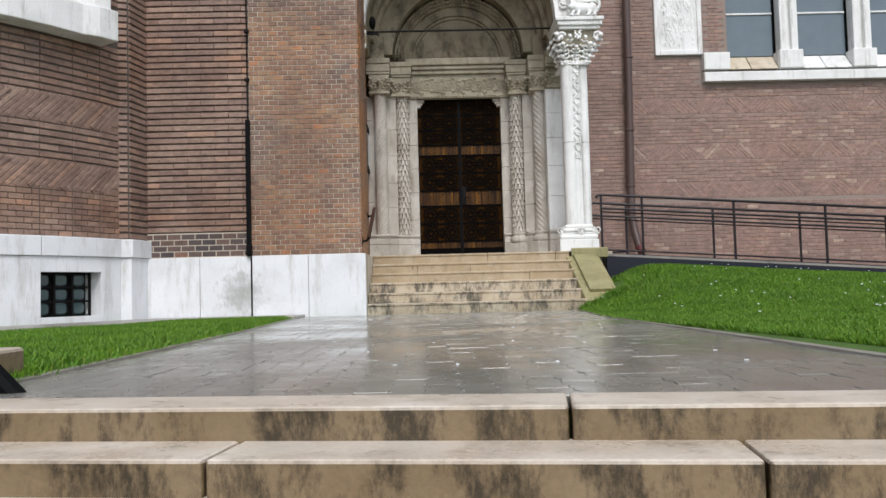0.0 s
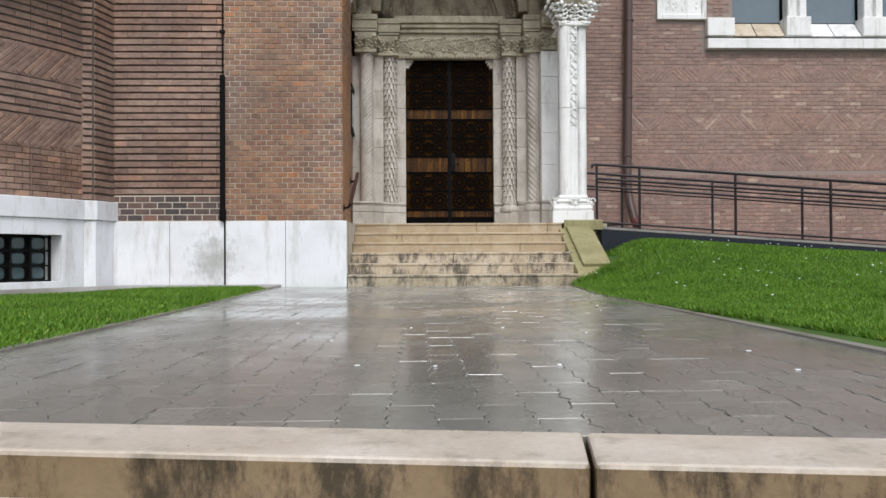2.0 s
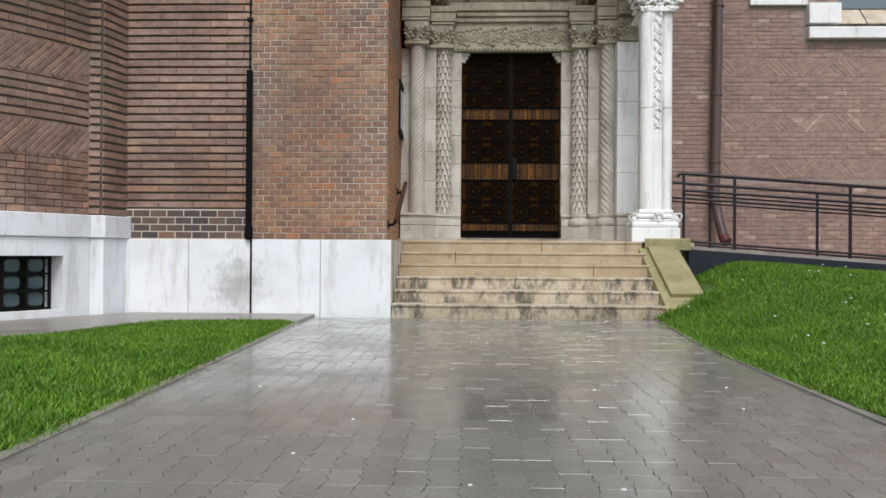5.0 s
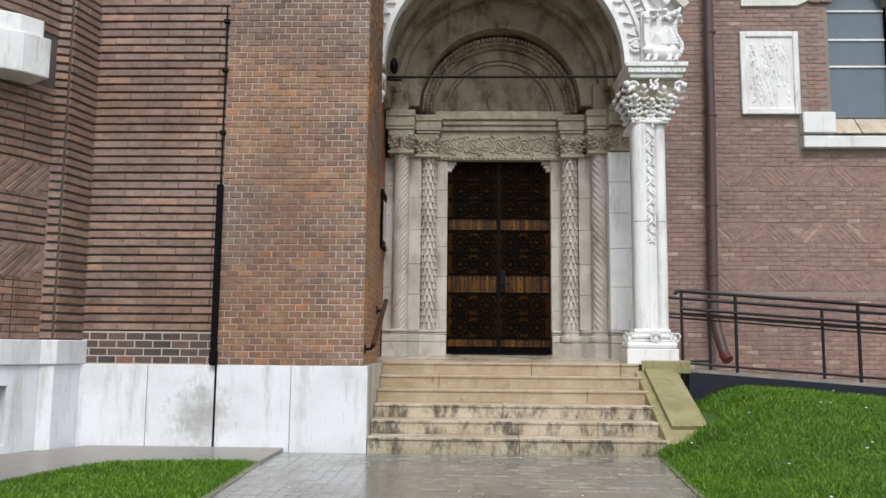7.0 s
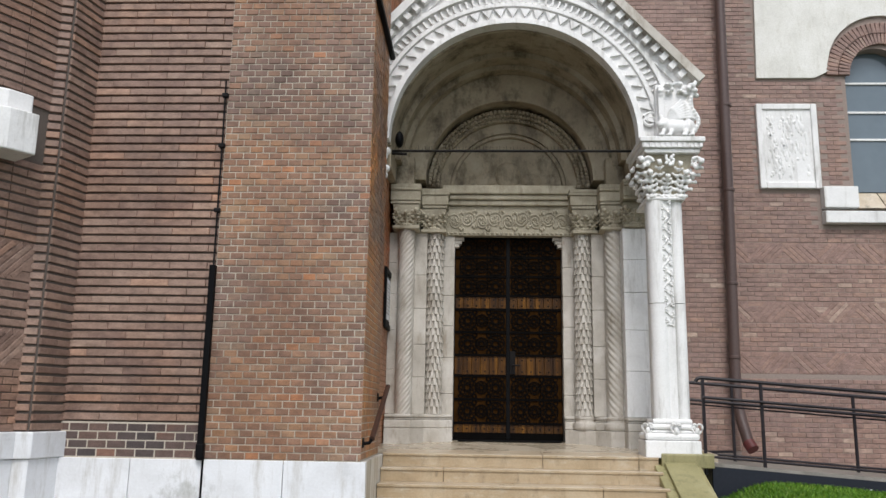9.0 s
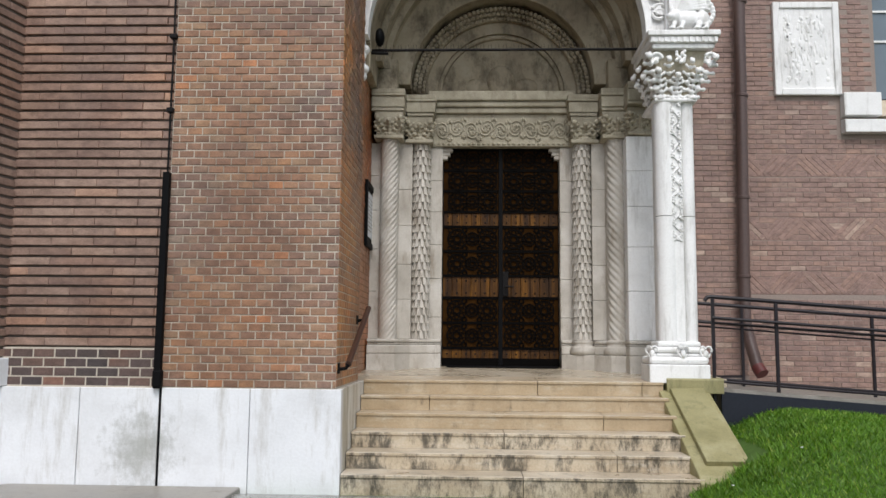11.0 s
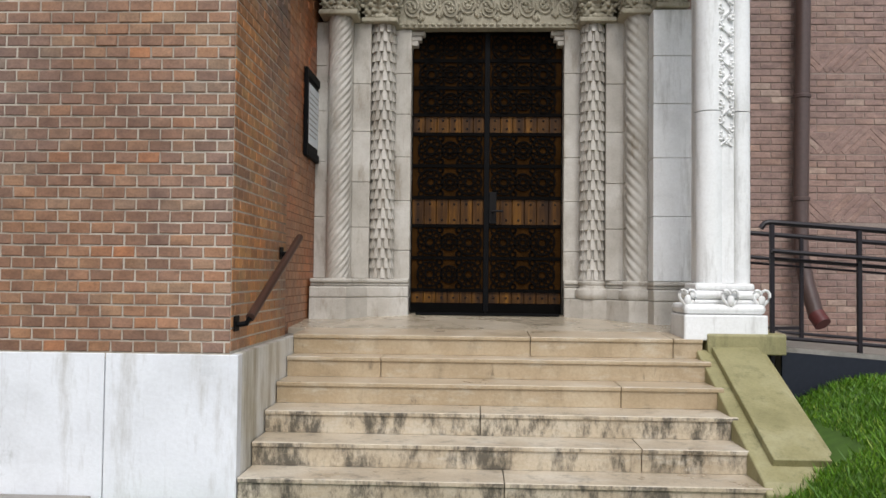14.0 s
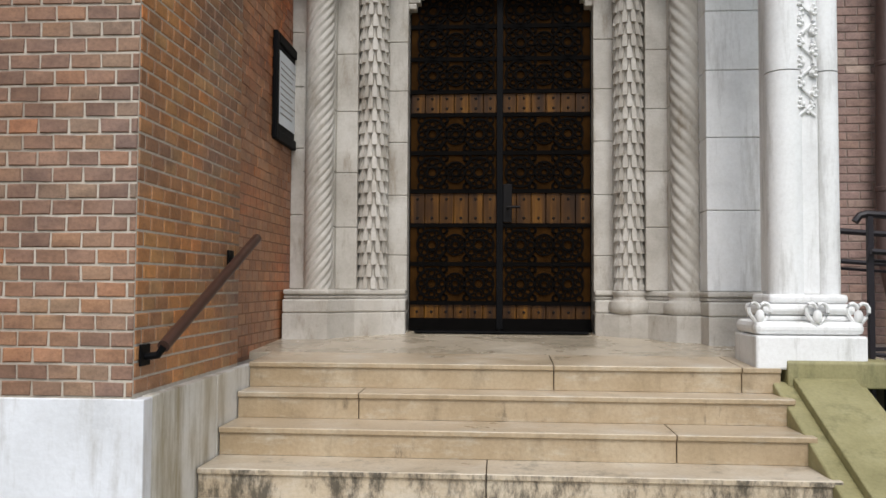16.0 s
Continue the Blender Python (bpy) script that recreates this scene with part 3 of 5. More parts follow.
conduit = thing("lightning_conductor", "black conduit with a thin cable above in the wall corner", "conduit")
part("cover", G().box(-3.375, -3.31, -3.66, -3.585, 0.93, 3.0), M_BLACK, conduit, "black metal cover strip", 0.006)
part("cable", G().tube([(-3.345, -3.61, 2.95), (-3.343, -3.61, 4.4), (-3.35, -3.61, 5.15)], 0.011), M_IRON, conduit, "thin grey cable")
for z in (3.6, 4.35, 4.95):
    part("clamp", G().box(-3.38, -3.31, -3.64, -3.57, z, z + 0.045), M_IRON, conduit, bevel=0.006)
part("seam", G().box(-3.325, -3.307, -3.606, -3.5, -0.03, 0.93), M_BLACK, conduit, "dark joint in the plinth")
part("shoe", G().box(-3.385, -3.3, -3.665, -3.57, 0.94, 1.1), M_BLACK, conduit, bevel=0.015)

# ---- apse ----
APSE = [(-4.91, -3.5), (-5.02, -3.98), (-5.15, -4.02), (-5.3, -4.36), (-5.52, -4.74), (-5.78, -5.12), (-6.1, -5.5), (-6.55, -5.92), (-7.1, -6.3), (-8.0, -6.75), (-9.5, -7.2)]


def offset_line(pts, d):
    """The line moved to its outer (right-hand, towards the path) side."""
    res = []
    for i, p in enumerate(pts):
        a, b = pts[max(0, i - 1)], pts[min(len(pts) - 1, i + 1)]
        t = Vector((b[0] - a[0], b[1] - a[1])).normalized()
        res.append((p[0] - t.y * d, p[1] + t.x * d))
    return res


def band(pts, d0, d1, z0, z1, seg=None):
    """An upright band that follows a line between two offsets."""
    inner, outer = offset_line(pts, d0), offset_line(pts, d1)
    return G().prism(inner + outer[::-1], z0, z1)


structure("apse_core", G().prism(offset_line(APSE, 0.022) + [(-9.5, -3.0), (-4.84, -3.0)], 0.9, PTOP), M_MORTARD, "mortar bed of the curved apse wall", "apse")
aplinth = thing("apse_plinth", "white marble plinth with a coping and a barred basement window", "plinth", kind="structure")
AP = offset_line(APSE, 0.06)
WIN_A, WIN_B = 3, 5          # the basement window lies between these points of the line
for i in range(len(APSE) - 1):
    seg_in, seg_out = [offset_line(APSE, 0.0)[i], offset_line(APSE, 0.0)[i + 1]], [AP[i], AP[i + 1]]
    spans = ((-0.05, 0.12), (0.72, 0.93)) if WIN_A <= i < WIN_B else ((-0.05, 0.93),)
    for z0, z1 in spans:
        part("slab", G().prism(seg_in + seg_out[::-1], z0, z1), M_MARBLE, aplinth, bevel=0.005)
# black fill instead of a hollow basement without light
structure("apse_plinth_core", G().prism(offset_line(APSE, -0.3) + [(-9.5, -3.2), (-5.2, -3.2)], -0.1, 0.9), M_BLACK, "black solid for the unlit basement space behind the plinth", "basement")
for i in (0, 2, 5, 8):
    j = {0: 2, 2: 5, 5: 8, 8: 10}[i]
    part("coping", band(APSE[i:j + 1], 0.0, 0.09, 0.934, 1.2), M_MARBLE, aplinth, "white marble coping course", 0.012)
structure("apse_jamb", G().prism([APSE[2], APSE[3], (-5.7, -4.2), (-5.5, -3.8)], 0.0, 0.93), M_MARBLE, "white marble reveal of the basement window", "reveal")
wa, wb = Vector((-5.3, -4.36)), Vector((-5.78, -5.12))
wdir = (wb - wa).normalized()
wout = Vector((-wdir.y, wdir.x))
bwin = thing("basement_window", "small barred basement window with round glass blocks", "window")
wm = Matrix(((wdir.x, -wout.x, 0, wa.x), (wdir.y, -wout.y, 0, wa.y), (0, 0, 1, 0), (0, 0, 0, 1)))
wl = (wb - wa).length
# one dark panel closes the whole opening behind the glass blocks
part("frame", G().box(0, wl, 0.24, 0.3, 0.12, 0.72, wm), M_IRON, bwin, "dark back panel behind the glass blocks")
for i in range(3):
    for j in range(3):
        cx, cz = wl * (0.2 + 0.3 * i), 0.225 + 0.195 * j
        ring_pts = [(cx + 0.1 * math.copysign(abs(math.cos(a)) ** 0.6, math.cos(a)), cz + 0.083 * math.copysign(abs(math.sin(a)) ** 0.6, math.sin(a))) for a in (2 * math.pi * q / 16 for q in range(16))]
        part("glass_block", G().prism(ring_pts, 0.19, 0.245, "y", wm), M_BLOCK, bwin, bevel=0.02, smooth=True)
for i in range(4):
    part("bar", G().box(wl * (0.05 + 0.3 * i) - 0.016, wl * (0.05 + 0.3 * i) + 0.016, 0.13, 0.16, 0.12, 0.72, wm), M_IRON, bwin, bevel=0.004)
for z in (0.125, 0.322, 0.518, 0.7):
    part("bar", G().box(0, wl, 0.135, 0.165, z - 0.012, z + 0.012, wm), M_IRON, bwin, bevel=0.004)
cornice = thing("apse_cornice", "projecting white stone window ledge of the apse", "cornice")
CL = [(-5.2, -4.42), (-5.32, -4.6), (-5.52, -4.74), (-5.78, -5.12), (-6.1, -5.5), (-6.55, -5.92), (-7.1, -6.3), (-8.0, -6.75)]
part("ledge", band(CL, -0.05, 0.36, 3.93, 4.36), M_WHITE, cornice, bevel=0.015)
part("slope", band(CL, -0.05, 0.2, 4.36, 4.6), M_WHITE, cornice, bevel=0.02)

# ---- facade behind the porch, nave wall ----
WY, NY = 0.32, 1.1
g = G()
g.box(-2.3, -1.1, WY + 0.03, WY + 0.5, 0.9, PTOP).box(1.1, 3.5, WY + 0.03, WY + 0.5, 0.0, PTOP).box(-1.1, 1.1, WY + 0.03, WY + 0.5, 4.3, PTOP)
structure("wall_facade", g, M_MORTARP, "brown mortar bed of the brick facade", "wall")
g = G()
g.box(3.5, 5.83, NY + 0.03, NY + 0.55, 0.0, PTOP).box(5.83, 13, NY + 0.03, NY + 0.55, 0.0, 4.7).box(5.83, 13, NY + 0.03, NY + 0.55, 7.72, PTOP)
g.box(3.42, 3.5, WY + 0.4, NY + 0.3, 0.0, PTOP)
structure("wall_nave", g, M_MORTARP, "brown mortar bed of the nave wall", "wall")
structure("plaster_field", G().prism([(4.32, 7.17), (5.3, 7.17), (5.56, 7.3)] + [(6.5 + 0.96 * math.cos(radians(a)), 7.36 + 0.96 * math.sin(radians(a))) for a in range(172, -1, -12)]
          + [(8.08 + 0.96 * math.cos(radians(a)), 7.36 + 0.96 * math.sin(radians(a))) for a in range(140, -1, -12)] + [(12, 7.17), (12, 11), (4.42, 11)], NY - 0.02, NY + 0.06, "y"),
          M_PLASTER, "rough white plaster field above the windows", "plaster")

win_y = NY + 0.22
for n, (x0, x1) in enumerate(((5.84, 6.89), (7.42, 8.47), (9.0, 10.05))):
    w = thing("window_%d" % (n + 1), "tall round-arched window with grey leaded glass", "window", "nave windows", "structure")
    xc, r = (x0 + x1) / 2, (x1 - x0) / 2
    arch = [(xc + r * math.cos(radians(a)), 7.2 + r * math.sin(radians(a))) for a in range(0, 181, 15)]
    zs = (5.2, 6.13, 6.62, 7.15, 7.72)
    for z0, z1 in zip(zs, zs[1:]):
        part("pane", G().box(x0, x1, win_y, win_y + 0.02, z0 + 0.008, z1 - 0.008), M_GLASS, w, "dull grey-blue glass")
    for z in zs[1:4]:
        part("glazing_bar", G().box(x0, x1, win_y - 0.03, win_y + 0.03, z - 0.018, z + 0.018), M_WHITE, w, bevel=0.004)
    # spandrel fills between arch and head
    g = G()
    for side in (1, -1):
        pts = [(xc + side * r * math.cos(radians(a)), 7.2 + r * math.sin(radians(a))) for a in range(0, 91, 15)]
        g.prism(pts + [(xc + side * r, 7.2 + r)], NY + 0.02, win_y + 0.05, "y")
    part("arch_spandrel", g, M_MORTARP, w)
# solid black backing takes the place of the unlit interior
structure("window_back", G().box(5.7, 13, win_y + 0.05, win_y + 0.3, 4.6, 7.9), M_BLACK, "black backing for the unlit space behind the windows", "interior")
sill = thing("window_sill", "white stone sill and mullions of the nave windows", "sill", kind="structure")
part("ledge", G().prism([(NY - 0.12, 4.6), (NY - 0.12, 4.8), (NY + 0.2, 4.86), (NY + 0.2, 4.6)], 5.27, 12.5, "x"), M_WHITE, sill, bevel=0.012)
part("end_block", G().box(5.27, 5.83, NY - 0.12, NY + 0.25, 4.86, 5.22), M_WHITE, sill, bevel=0.01)
for x0, x1 in ((5.84, 6.3), (6.31, 6.89), (7.42, 7.9), (7.91, 8.47), (9.0, 10.05)):
    part("slope", G().prism([(NY - 0.06, 4.865), (NY + 0.24, 5.2), (NY + 0.3, 5.2), (NY + 0.3, 4.865)], x0, x1 - 0.008, "x"), M_STEP if x0 < 6.9 else M_WHITE, sill, "pale warm sloping sill stone", 0.006)
for x0 in (6.9, 8.48, 10.06):
    part("mullion_base", G().box(x0, x0 + 0.51, NY - 0.1, NY + 0.25, 4.865, 5.26), M_WHITE, sill, bevel=0.02)
    part("mullion", G().box(x0 + 0.06, x0 + 0.2, NY - 0.02, NY + 0.25, 5.26, 7.3), M_WHITE, sill, bevel=0.02)
    part("mullion", G().box(x0 + 0.3, x0 + 0.45, NY - 0.02, NY + 0.25, 5.26, 7.3), M_WHITE, sill, bevel=0.02)
    part("mullion_core", G().box(x0 + 0.18, x0 + 0.33, NY + 0.08, NY + 0.25, 5.26, 7.3), M_WHITE, sill)

plaque = thing("wall_plaque", "framed white stone relief plaque set in brick", "plaque")
part("panel", G().box(4.36, 5.19, NY - 0.02, NY + 0.04, 5.3, 6.6), M_WHITE, plaque)
for a in ((4.27, 4.37, 5.2, 6.69), (5.18, 5.28, 5.2, 6.69), (4.37, 5.18, 5.2, 5.31), (4.37, 5.18, 6.59, 6.69)):
    part("frame", G().box(a[0], a[1], NY - 0.05, NY + 0.04, a[2], a[3]), M_WHITE, plaque, bevel=0.015)
g = G()
for i in range(120):
    x, z = rng.uniform(4.44, 5.1), rng.uniform(5.4, 6.5)
    g.ball((x, NY - 0.02, z), (rng.uniform(0.015, 0.035), 0.009, rng.uniform(0.02, 0.09)), 6, 5)
part("relief", g, M_WHITE, plaque, "shallow worn relief", smooth=True)

pipe = thing("downpipe", "dark brown rain downpipe with collars and a red shoe", "downpipe")
part("tube", G().tube([(3.5, 0.2, 9.6), (3.46, 0.2, 5), (3.42, 0.2, 2.3), (3.41, 0.18, 1.72), (3.44, 0.09, 1.4), (3.485, -0.03, 1.08)], 0.08, 16), M_RUST, pipe, smooth=True)
for z in (2.3, 3.42, 4.9, 6.3):
    part("collar", G().lathe([(0.083, z), (0.092, z + 0.01), (0.092, z + 0.04), (0.083, z + 0.05)], 3.42 + 0.018 * max(0, z - 2.3), 0.2, 14), M_RUST, pipe, smooth=True)
part("shoe", G().tube([(3.483, -0.025, 1.09), (3.52, -0.11, 0.99)], 0.086, 14), M_RED, pipe, "faded red outlet shoe", smooth=True)

# ---- portal ----
CX = 0.015
portal = thing("portal_jambs", "stepped limestone portal jambs with carved colonnettes", "portal")


def blocks(x0, x1, y0, y1, zs, mat, parent):
    for a, b in zip(zs, zs[1:]):
        part("block", G().box(x0, x1, y0, y1, a + 0.002, b - 0.002), mat, parent, bevel=0.005)


def scale_shaft(x, y, r, z0, z1, parent):
    """A shaft covered by rows of hanging square-cut tabs."""
    g = G().lathe([(r * 0.84, z0), (r * 0.84, z1)], x, y, 20)
    rows = int((z1 - z0) / 0.1)
    hh = (z1 - z0) / rows
    for k in range(rows):
        z = z0 + k * hh
        for i in range(6):
            a = radians(-180 + 34 * i + (17 if k % 2 else 0))
            c, s = math.cos(a), math.sin(a)
            m = Matrix(((-s, c, 0, x + r * 0.8 * c), (c, s, 0, y + r * 0.8 * s), (0, 0, 1, z), (0, 0, 0, 1)))
            w = 0.021
            g.add([(-w, -0.01, 0.002), (w, -0.01, 0.002), (w, -0.01, hh * 1.12), (-w, -0.01, hh * 1.12),
                   (-w, 0.04, 0.004), (w, 0.04, 0.004), (w, 0.016, hh * 1.12), (-w, 0.016, hh * 1.12)],
                  [(0, 3, 2, 1), (4, 5, 6, 7), (0, 1, 5, 4), (1, 2, 6, 5), (2, 3, 7, 6), (3, 0, 4, 7)], m)
    return part("scaled_shaft", g, M_PORTAL, parent, "shaft carved with rows of hanging tabs")


def twisted_shaft(x, y, r, z0, z1, parent, flutes=8, pitch=0.74, sign=1):
    """A round shaft cut with spiral rolls."""
    seg, rows = 56, 190
    g = G()
    for j in range(rows + 1):
        z = z0 + (z1 - z0) * j / rows
        for i in range(seg):
            a = 2 * math.pi * i / seg
            w = 0.5 + 0.5 * math.cos(flutes * (a + sign * 2 * math.pi * (z - z0) / pitch))
            rr = r * (0.86 + 0.14 * w ** 0.6)
            g.v.append((x + rr * math.cos(a), y + rr * math.sin(a), z))
    g.f = [(j * seg + i, j * seg + (i + 1) % seg, (j + 1) * seg + (i + 1) % seg, (j + 1) * seg + i) for j in range(rows) for i in range(seg)]
    return part("twisted_shaft", g, M_PORTAL, parent, "spirally fluted shaft", smooth=True)


def leaf_form(g, root, up, out, side, height, width, curl, lobes=4):
    """One carved leaf: a midrib that bends outward, with rounded lobes on both sides and a rolled tip."""
    root, up, out, side = Vector(root), Vector(up), Vector(out), Vector(side)
    for t in range(lobes + 1):
        f = t / lobes
        mid = root + up * (height * f * (1 - 0.16 * f)) + out * (0.15 * curl + curl * f * f)
        spread = width * (0.4 + 1.3 * f * (1 - f)) * (1.0 if t < lobes else 0.45)
        g.ball(tuple(mid), 0.36 * width, 8, 6)
        for w in (-1, 1):
            tip = mid + side * (w * spread) + up * (0.05 * height) - out * (0.12 * curl)
            g.tube([tuple(mid - up * 0.01), tuple(tip)], 0.2 * width, 6)
            g.ball(tuple(tip), 0.27 * width, 7, 5)
    g.ball(tuple(root + up * (height * 0.82) + out * (curl * 1.3)), 0.42 * width, 8, 6)


def carved_capital(x0, x1, y0, z0, z1, parent, sides=()):
    """A squared capital block with fans of leaves undercut from its faces; sides: x faces that are carved too."""
    cap = part("capital", G().add([(x0 + 0.03, y0 + 0.05, z0), (x1 - 0.03, y0 + 0.05, z0), (x1 - 0.03, 0.3, z0), (x0 + 0.03, 0.3, z0),
                                   (x0, y0 + 0.03, z1), (x1, y0 + 0.03, z1), (x1, 0.3, z1), (x0, 0.3, z1)],
                                  [(0, 3, 2, 1), (4, 5, 6, 7), (0, 1, 5, 4), (1, 2, 6, 5), (2, 3, 7, 6), (3, 0, 4, 7)]), M_CARVE, parent, "squared leafy capital")
    part("astragal", G().box(x0 - 0.004, x1 + 0.004, y0 + 0.01, 0.3, z0 - 0.03, z0 + 0.018), M_CARVE, cap, bevel=0.012)
    g, w, h, xm = G(), x1 - x0, z1 - z0, (x0 + x1) / 2
    for q in (-1, 0, 1):
        leaf_form(g, (xm + q * 0.1 * w, y0 + 0.04, z0 + 0.03), Vector((q * 0.55, -0.05, 1)).normalized(), (0, -1, 0), (1, 0, -0.5 * q), h * (0.84 if q else 0.62), 0.078, 0.07)
    for q in (-1, 1):
        leaf_form(g, (xm + q * 0.16 * w, y0 + 0.05, z0 + 0.02), Vector((q * 1.1, 0, 1)).normalized(), (0, -1, 0), (0.7, 0, -0.7 * q), h * 0.55, 0.06, 0.05, 3)
    for s_ in sides:
        xf = x0 if s_ < 0 else x1
        for q in (-1, 1):
            leaf_form(g, (xf - s_ * 0.02, y0 + 0.17 + q * 0.05, z0 + 0.03), Vector((0, q * 0.4, 1)).normalized(), (s_, 0, 0), (0, 1, 0), h * 0.8, 0.055, 0.04)
    fused("leaves", g, M_CARVE, cap, "deeply cut spreading leaves", 0.008)


def torus_base(x, y, r, parent):
    """A turned foot: a wide roll below a hollow and a thin ring."""
    part("shaft_base", G().lathe([(r * 1.3, 1.228), (r * 1.46, 1.25), (r * 1.5, 1.285), (r * 1.42, 1.325), (r * 1.16, 1.345), (r * 1.12, 1.37), (r * 1.22, 1.385), (r * 1.22, 1.408), (r * 1.04, 1.422)], x, y, 28),
         M_PORTAL, parent, "turned attic base", smooth=True)


ZB, ZC = 1.42, 4.1        # shaft foot and shaft top
for s in (-1, 1):
    def X(v):
        return CX + s * v
    def bx(a, b, *rest, gg=None):
        return (gg or G()).box(min(X(a), X(b)), max(X(a), X(b)), *rest)
    js = [1.05, 1.225, 1.72, 2.25, 2.72, 3.18, 3.62, 4.1]
    for a, b in zip(js, js[1:]):
        part("block", bx(0.815, 0.985, -0.1, 0.3, a + 0.002, b - 0.002), M_PORTAL, portal, bevel=0.006)
    js2 = [ZB, 1.95, 2.42, 2.95, 3.45, 4.1]
    for a, b in zip(js2, js2[1:]):
        part("block", bx(0.985, 1.25, -0.12, 0.3, a + 0.002, b - 0.002), M_PORTAL, portal, bevel=0.006)
        part("block", bx(1.22, 1.42, -0.34, 0.3, a + 0.002, b - 0.002), M_PORTAL, portal, bevel=0.006)
        part("block", bx(1.4, 1.68, -0.42, 0.3, a + 0.002, b - 0.002), M_PORTAL, portal, bevel=0.006)
    for a, b in zip((ZB, 2.05, 2.62, 3.15, 3.62), (2.05, 2.62, 3.15, 3.62, 4.08)):
        if s > 0:
            part("block", G().box(1.62, 2.14, -0.8, 0.3, a + 0.002, b - 0.002), M_WHITE, portal, "white pilaster block", 0.008)
        else:
            part("block", G().box(-1.765, -1.655, -0.42, 0.3, a + 0.002, b - 0.002), M_PORTAL, portal, bevel=0.008)
    scale_shaft(X(1.1), -0.22, 0.118, ZB, ZC, portal)
    if s > 0:
        twisted_shaft(X(1.515), -0.5, 0.122, ZB, ZC, portal, 7, 0.72, 1)
        torus_base(X(1.1), -0.22, 0.118, portal)
        torus_base(X(1.515), -0.5, 0.122, portal)
    else:
        twisted_shaft(X(1.515), -0.5, 0.122, ZB, ZC, portal, 10, 0.8, -1)
    # plinth and attic bases
    foot = [(0.815, 0.02), (0.815, -0.2), (1.0, -0.33), (1.22, -0.42), (1.4, -0.66), (1.69, -0.7), (1.76, -0.72), (1.76, 0.1)] if s < 0 else \
           [(0.815, 0.02), (0.815, -0.2), (1.0, -0.33), (1.22, -0.42), (1.4, -0.66), (1.58, -0.7), (1.6, -0.86), (2.15, -0.86), (2.15, 0.1)]
    part("plinth", G().prism([(X(a), b) for a, b in foot], 0.99, 1.225), M_PORTAL, portal, "plain plinth course", 0.008)
    for d, z0, z1 in ((0.0, 1.228, 1.34), (-0.04, 1.343, 1.372), (-0.02, 1.375, 1.42)):
        mid = [(a, b - d + (0.13 if s > 0 and 0.9 < a < 1.59 else 0.0) if b < 0 else b) for a, b in foot]
        part("base_moulding", G().prism([(X(a), b) for a, b in mid], z0, z1), M_PORTAL, portal, bevel=0.014)
    # capitals and their abacus blocks
    carved_capital(min(X(0.945), X(1.315)), max(X(0.945), X(1.315)), -0.41, 4.12, 4.46, portal, (-s,))
    carved_capital(min(X(1.33), X(1.715)), max(X(1.33), X(1.715)), -0.67, 4.12, 4.46, portal, (-s,))
    for d, z0, z1 in ((0.0, 4.465, 4.51), (0.018, 4.512, 4.66), (0.04, 4.662, 4.7), (0.03, 4.702, 4.76)):
        part("abacus", bx(0.93 - d, 1.3 + d * 0.5, -0.4 - d, 0.3, z0, z1), M_CARVE, portal, bevel=0.008)
        part("abacus", bx(1.32 - d * 0.4, 1.76, -0.66 - d, 0.3, z0 + 0.003, z1 + 0.003), M_CARVE, portal, bevel=0.008)
    # corbels in the door's upper corners
    g = G()
    for k, (w, z) in enumerate(((0.14, 4.04), (0.105, 3.985), (0.07, 3.93))):
        bx(0.815 - w, 0.84, -0.06, 0.1, z, z + 0.053, gg=g)
    part("corbel", g, M_PORTAL, portal, bevel=0.012)
carved_capital(1.64, 1.96, -0.86, 4.12, 4.46, portal, (-1,))
for d, z0, z1 in ((0.0, 4.465, 4.51), (0.018, 4.512, 4.66), (0.04, 4.662, 4.7), (0.03, 4.702, 4.76)):
    part("abacus", G().box(1.62, 2.1, -0.95 - d, 0.3, z0 + 0.005, z1 + 0.005), M_CARVE, portal, bevel=0.008)

lintel = thing("door_lintel", "carved stone lintel with scrolling vines over the door", "lintel")
part("beam", G().box(-0.98, 1.01, -0.14, 0.3, 4.1, 4.56), M_CARVE, lintel, bevel=0.01)
part("moulding", G().box(-0.98, 1.01, -0.2, 0.1, 4.563, 4.64), M_CARVE, lintel, bevel=0.015)
part("moulding", G().box(-1.0, 1.03, -0.24, 0.1, 4.643, 4.72), M_CARVE, lintel, bevel=0.02)
part("shelf", G().box(-1.0, 1.03, -0.28, 0.1, 4.723, 4.86), M_CARVE, lintel, bevel=0.02)
g = G()
for k in range(-4, 5):
    cx, flip = CX + k * 0.205, (1 if k % 2 else -1)
    zc = 4.34 + 0.018 * flip
    for s in (0, 1):
        g.tube([(cx + flip * r * math.cos(a + s * math.pi), -0.15, zc + 1.2 * r * math.sin(a + s * math.pi))
                for r, a in ((0.108 * (1 - t / 26), t * 0.31) for t in range(22))], 0.012, 5)
    for q in range(5):
        a = q * 1.257 + k
        g.ball((cx + 0.034 * math.cos(a), -0.15, zc + 0.034 * math.sin(a)), (0.018, 0.016, 0.018), 6, 5)
    for q in (-1, 1):
        for e in (-1, 0, 1):
            g.ball((cx + 0.1 + 0.026 * e, -0.148, zc + q * (0.135 - 0.02 * abs(e))), (0.017, 0.02, 0.03), 6, 5)
part("vine_relief", g, M_CARVE, lintel, "raised scrolling vine relief", smooth=True)
g = G()
for k in range(28):
    x0 = -0.95 + k * 0.0695
    g.ball((x0 + 0.03, -0.14, 4.135), (0.03, 0.02, 0.018), 6, 5)
part("bead_row", g, M_CARVE, lintel, smooth=True)

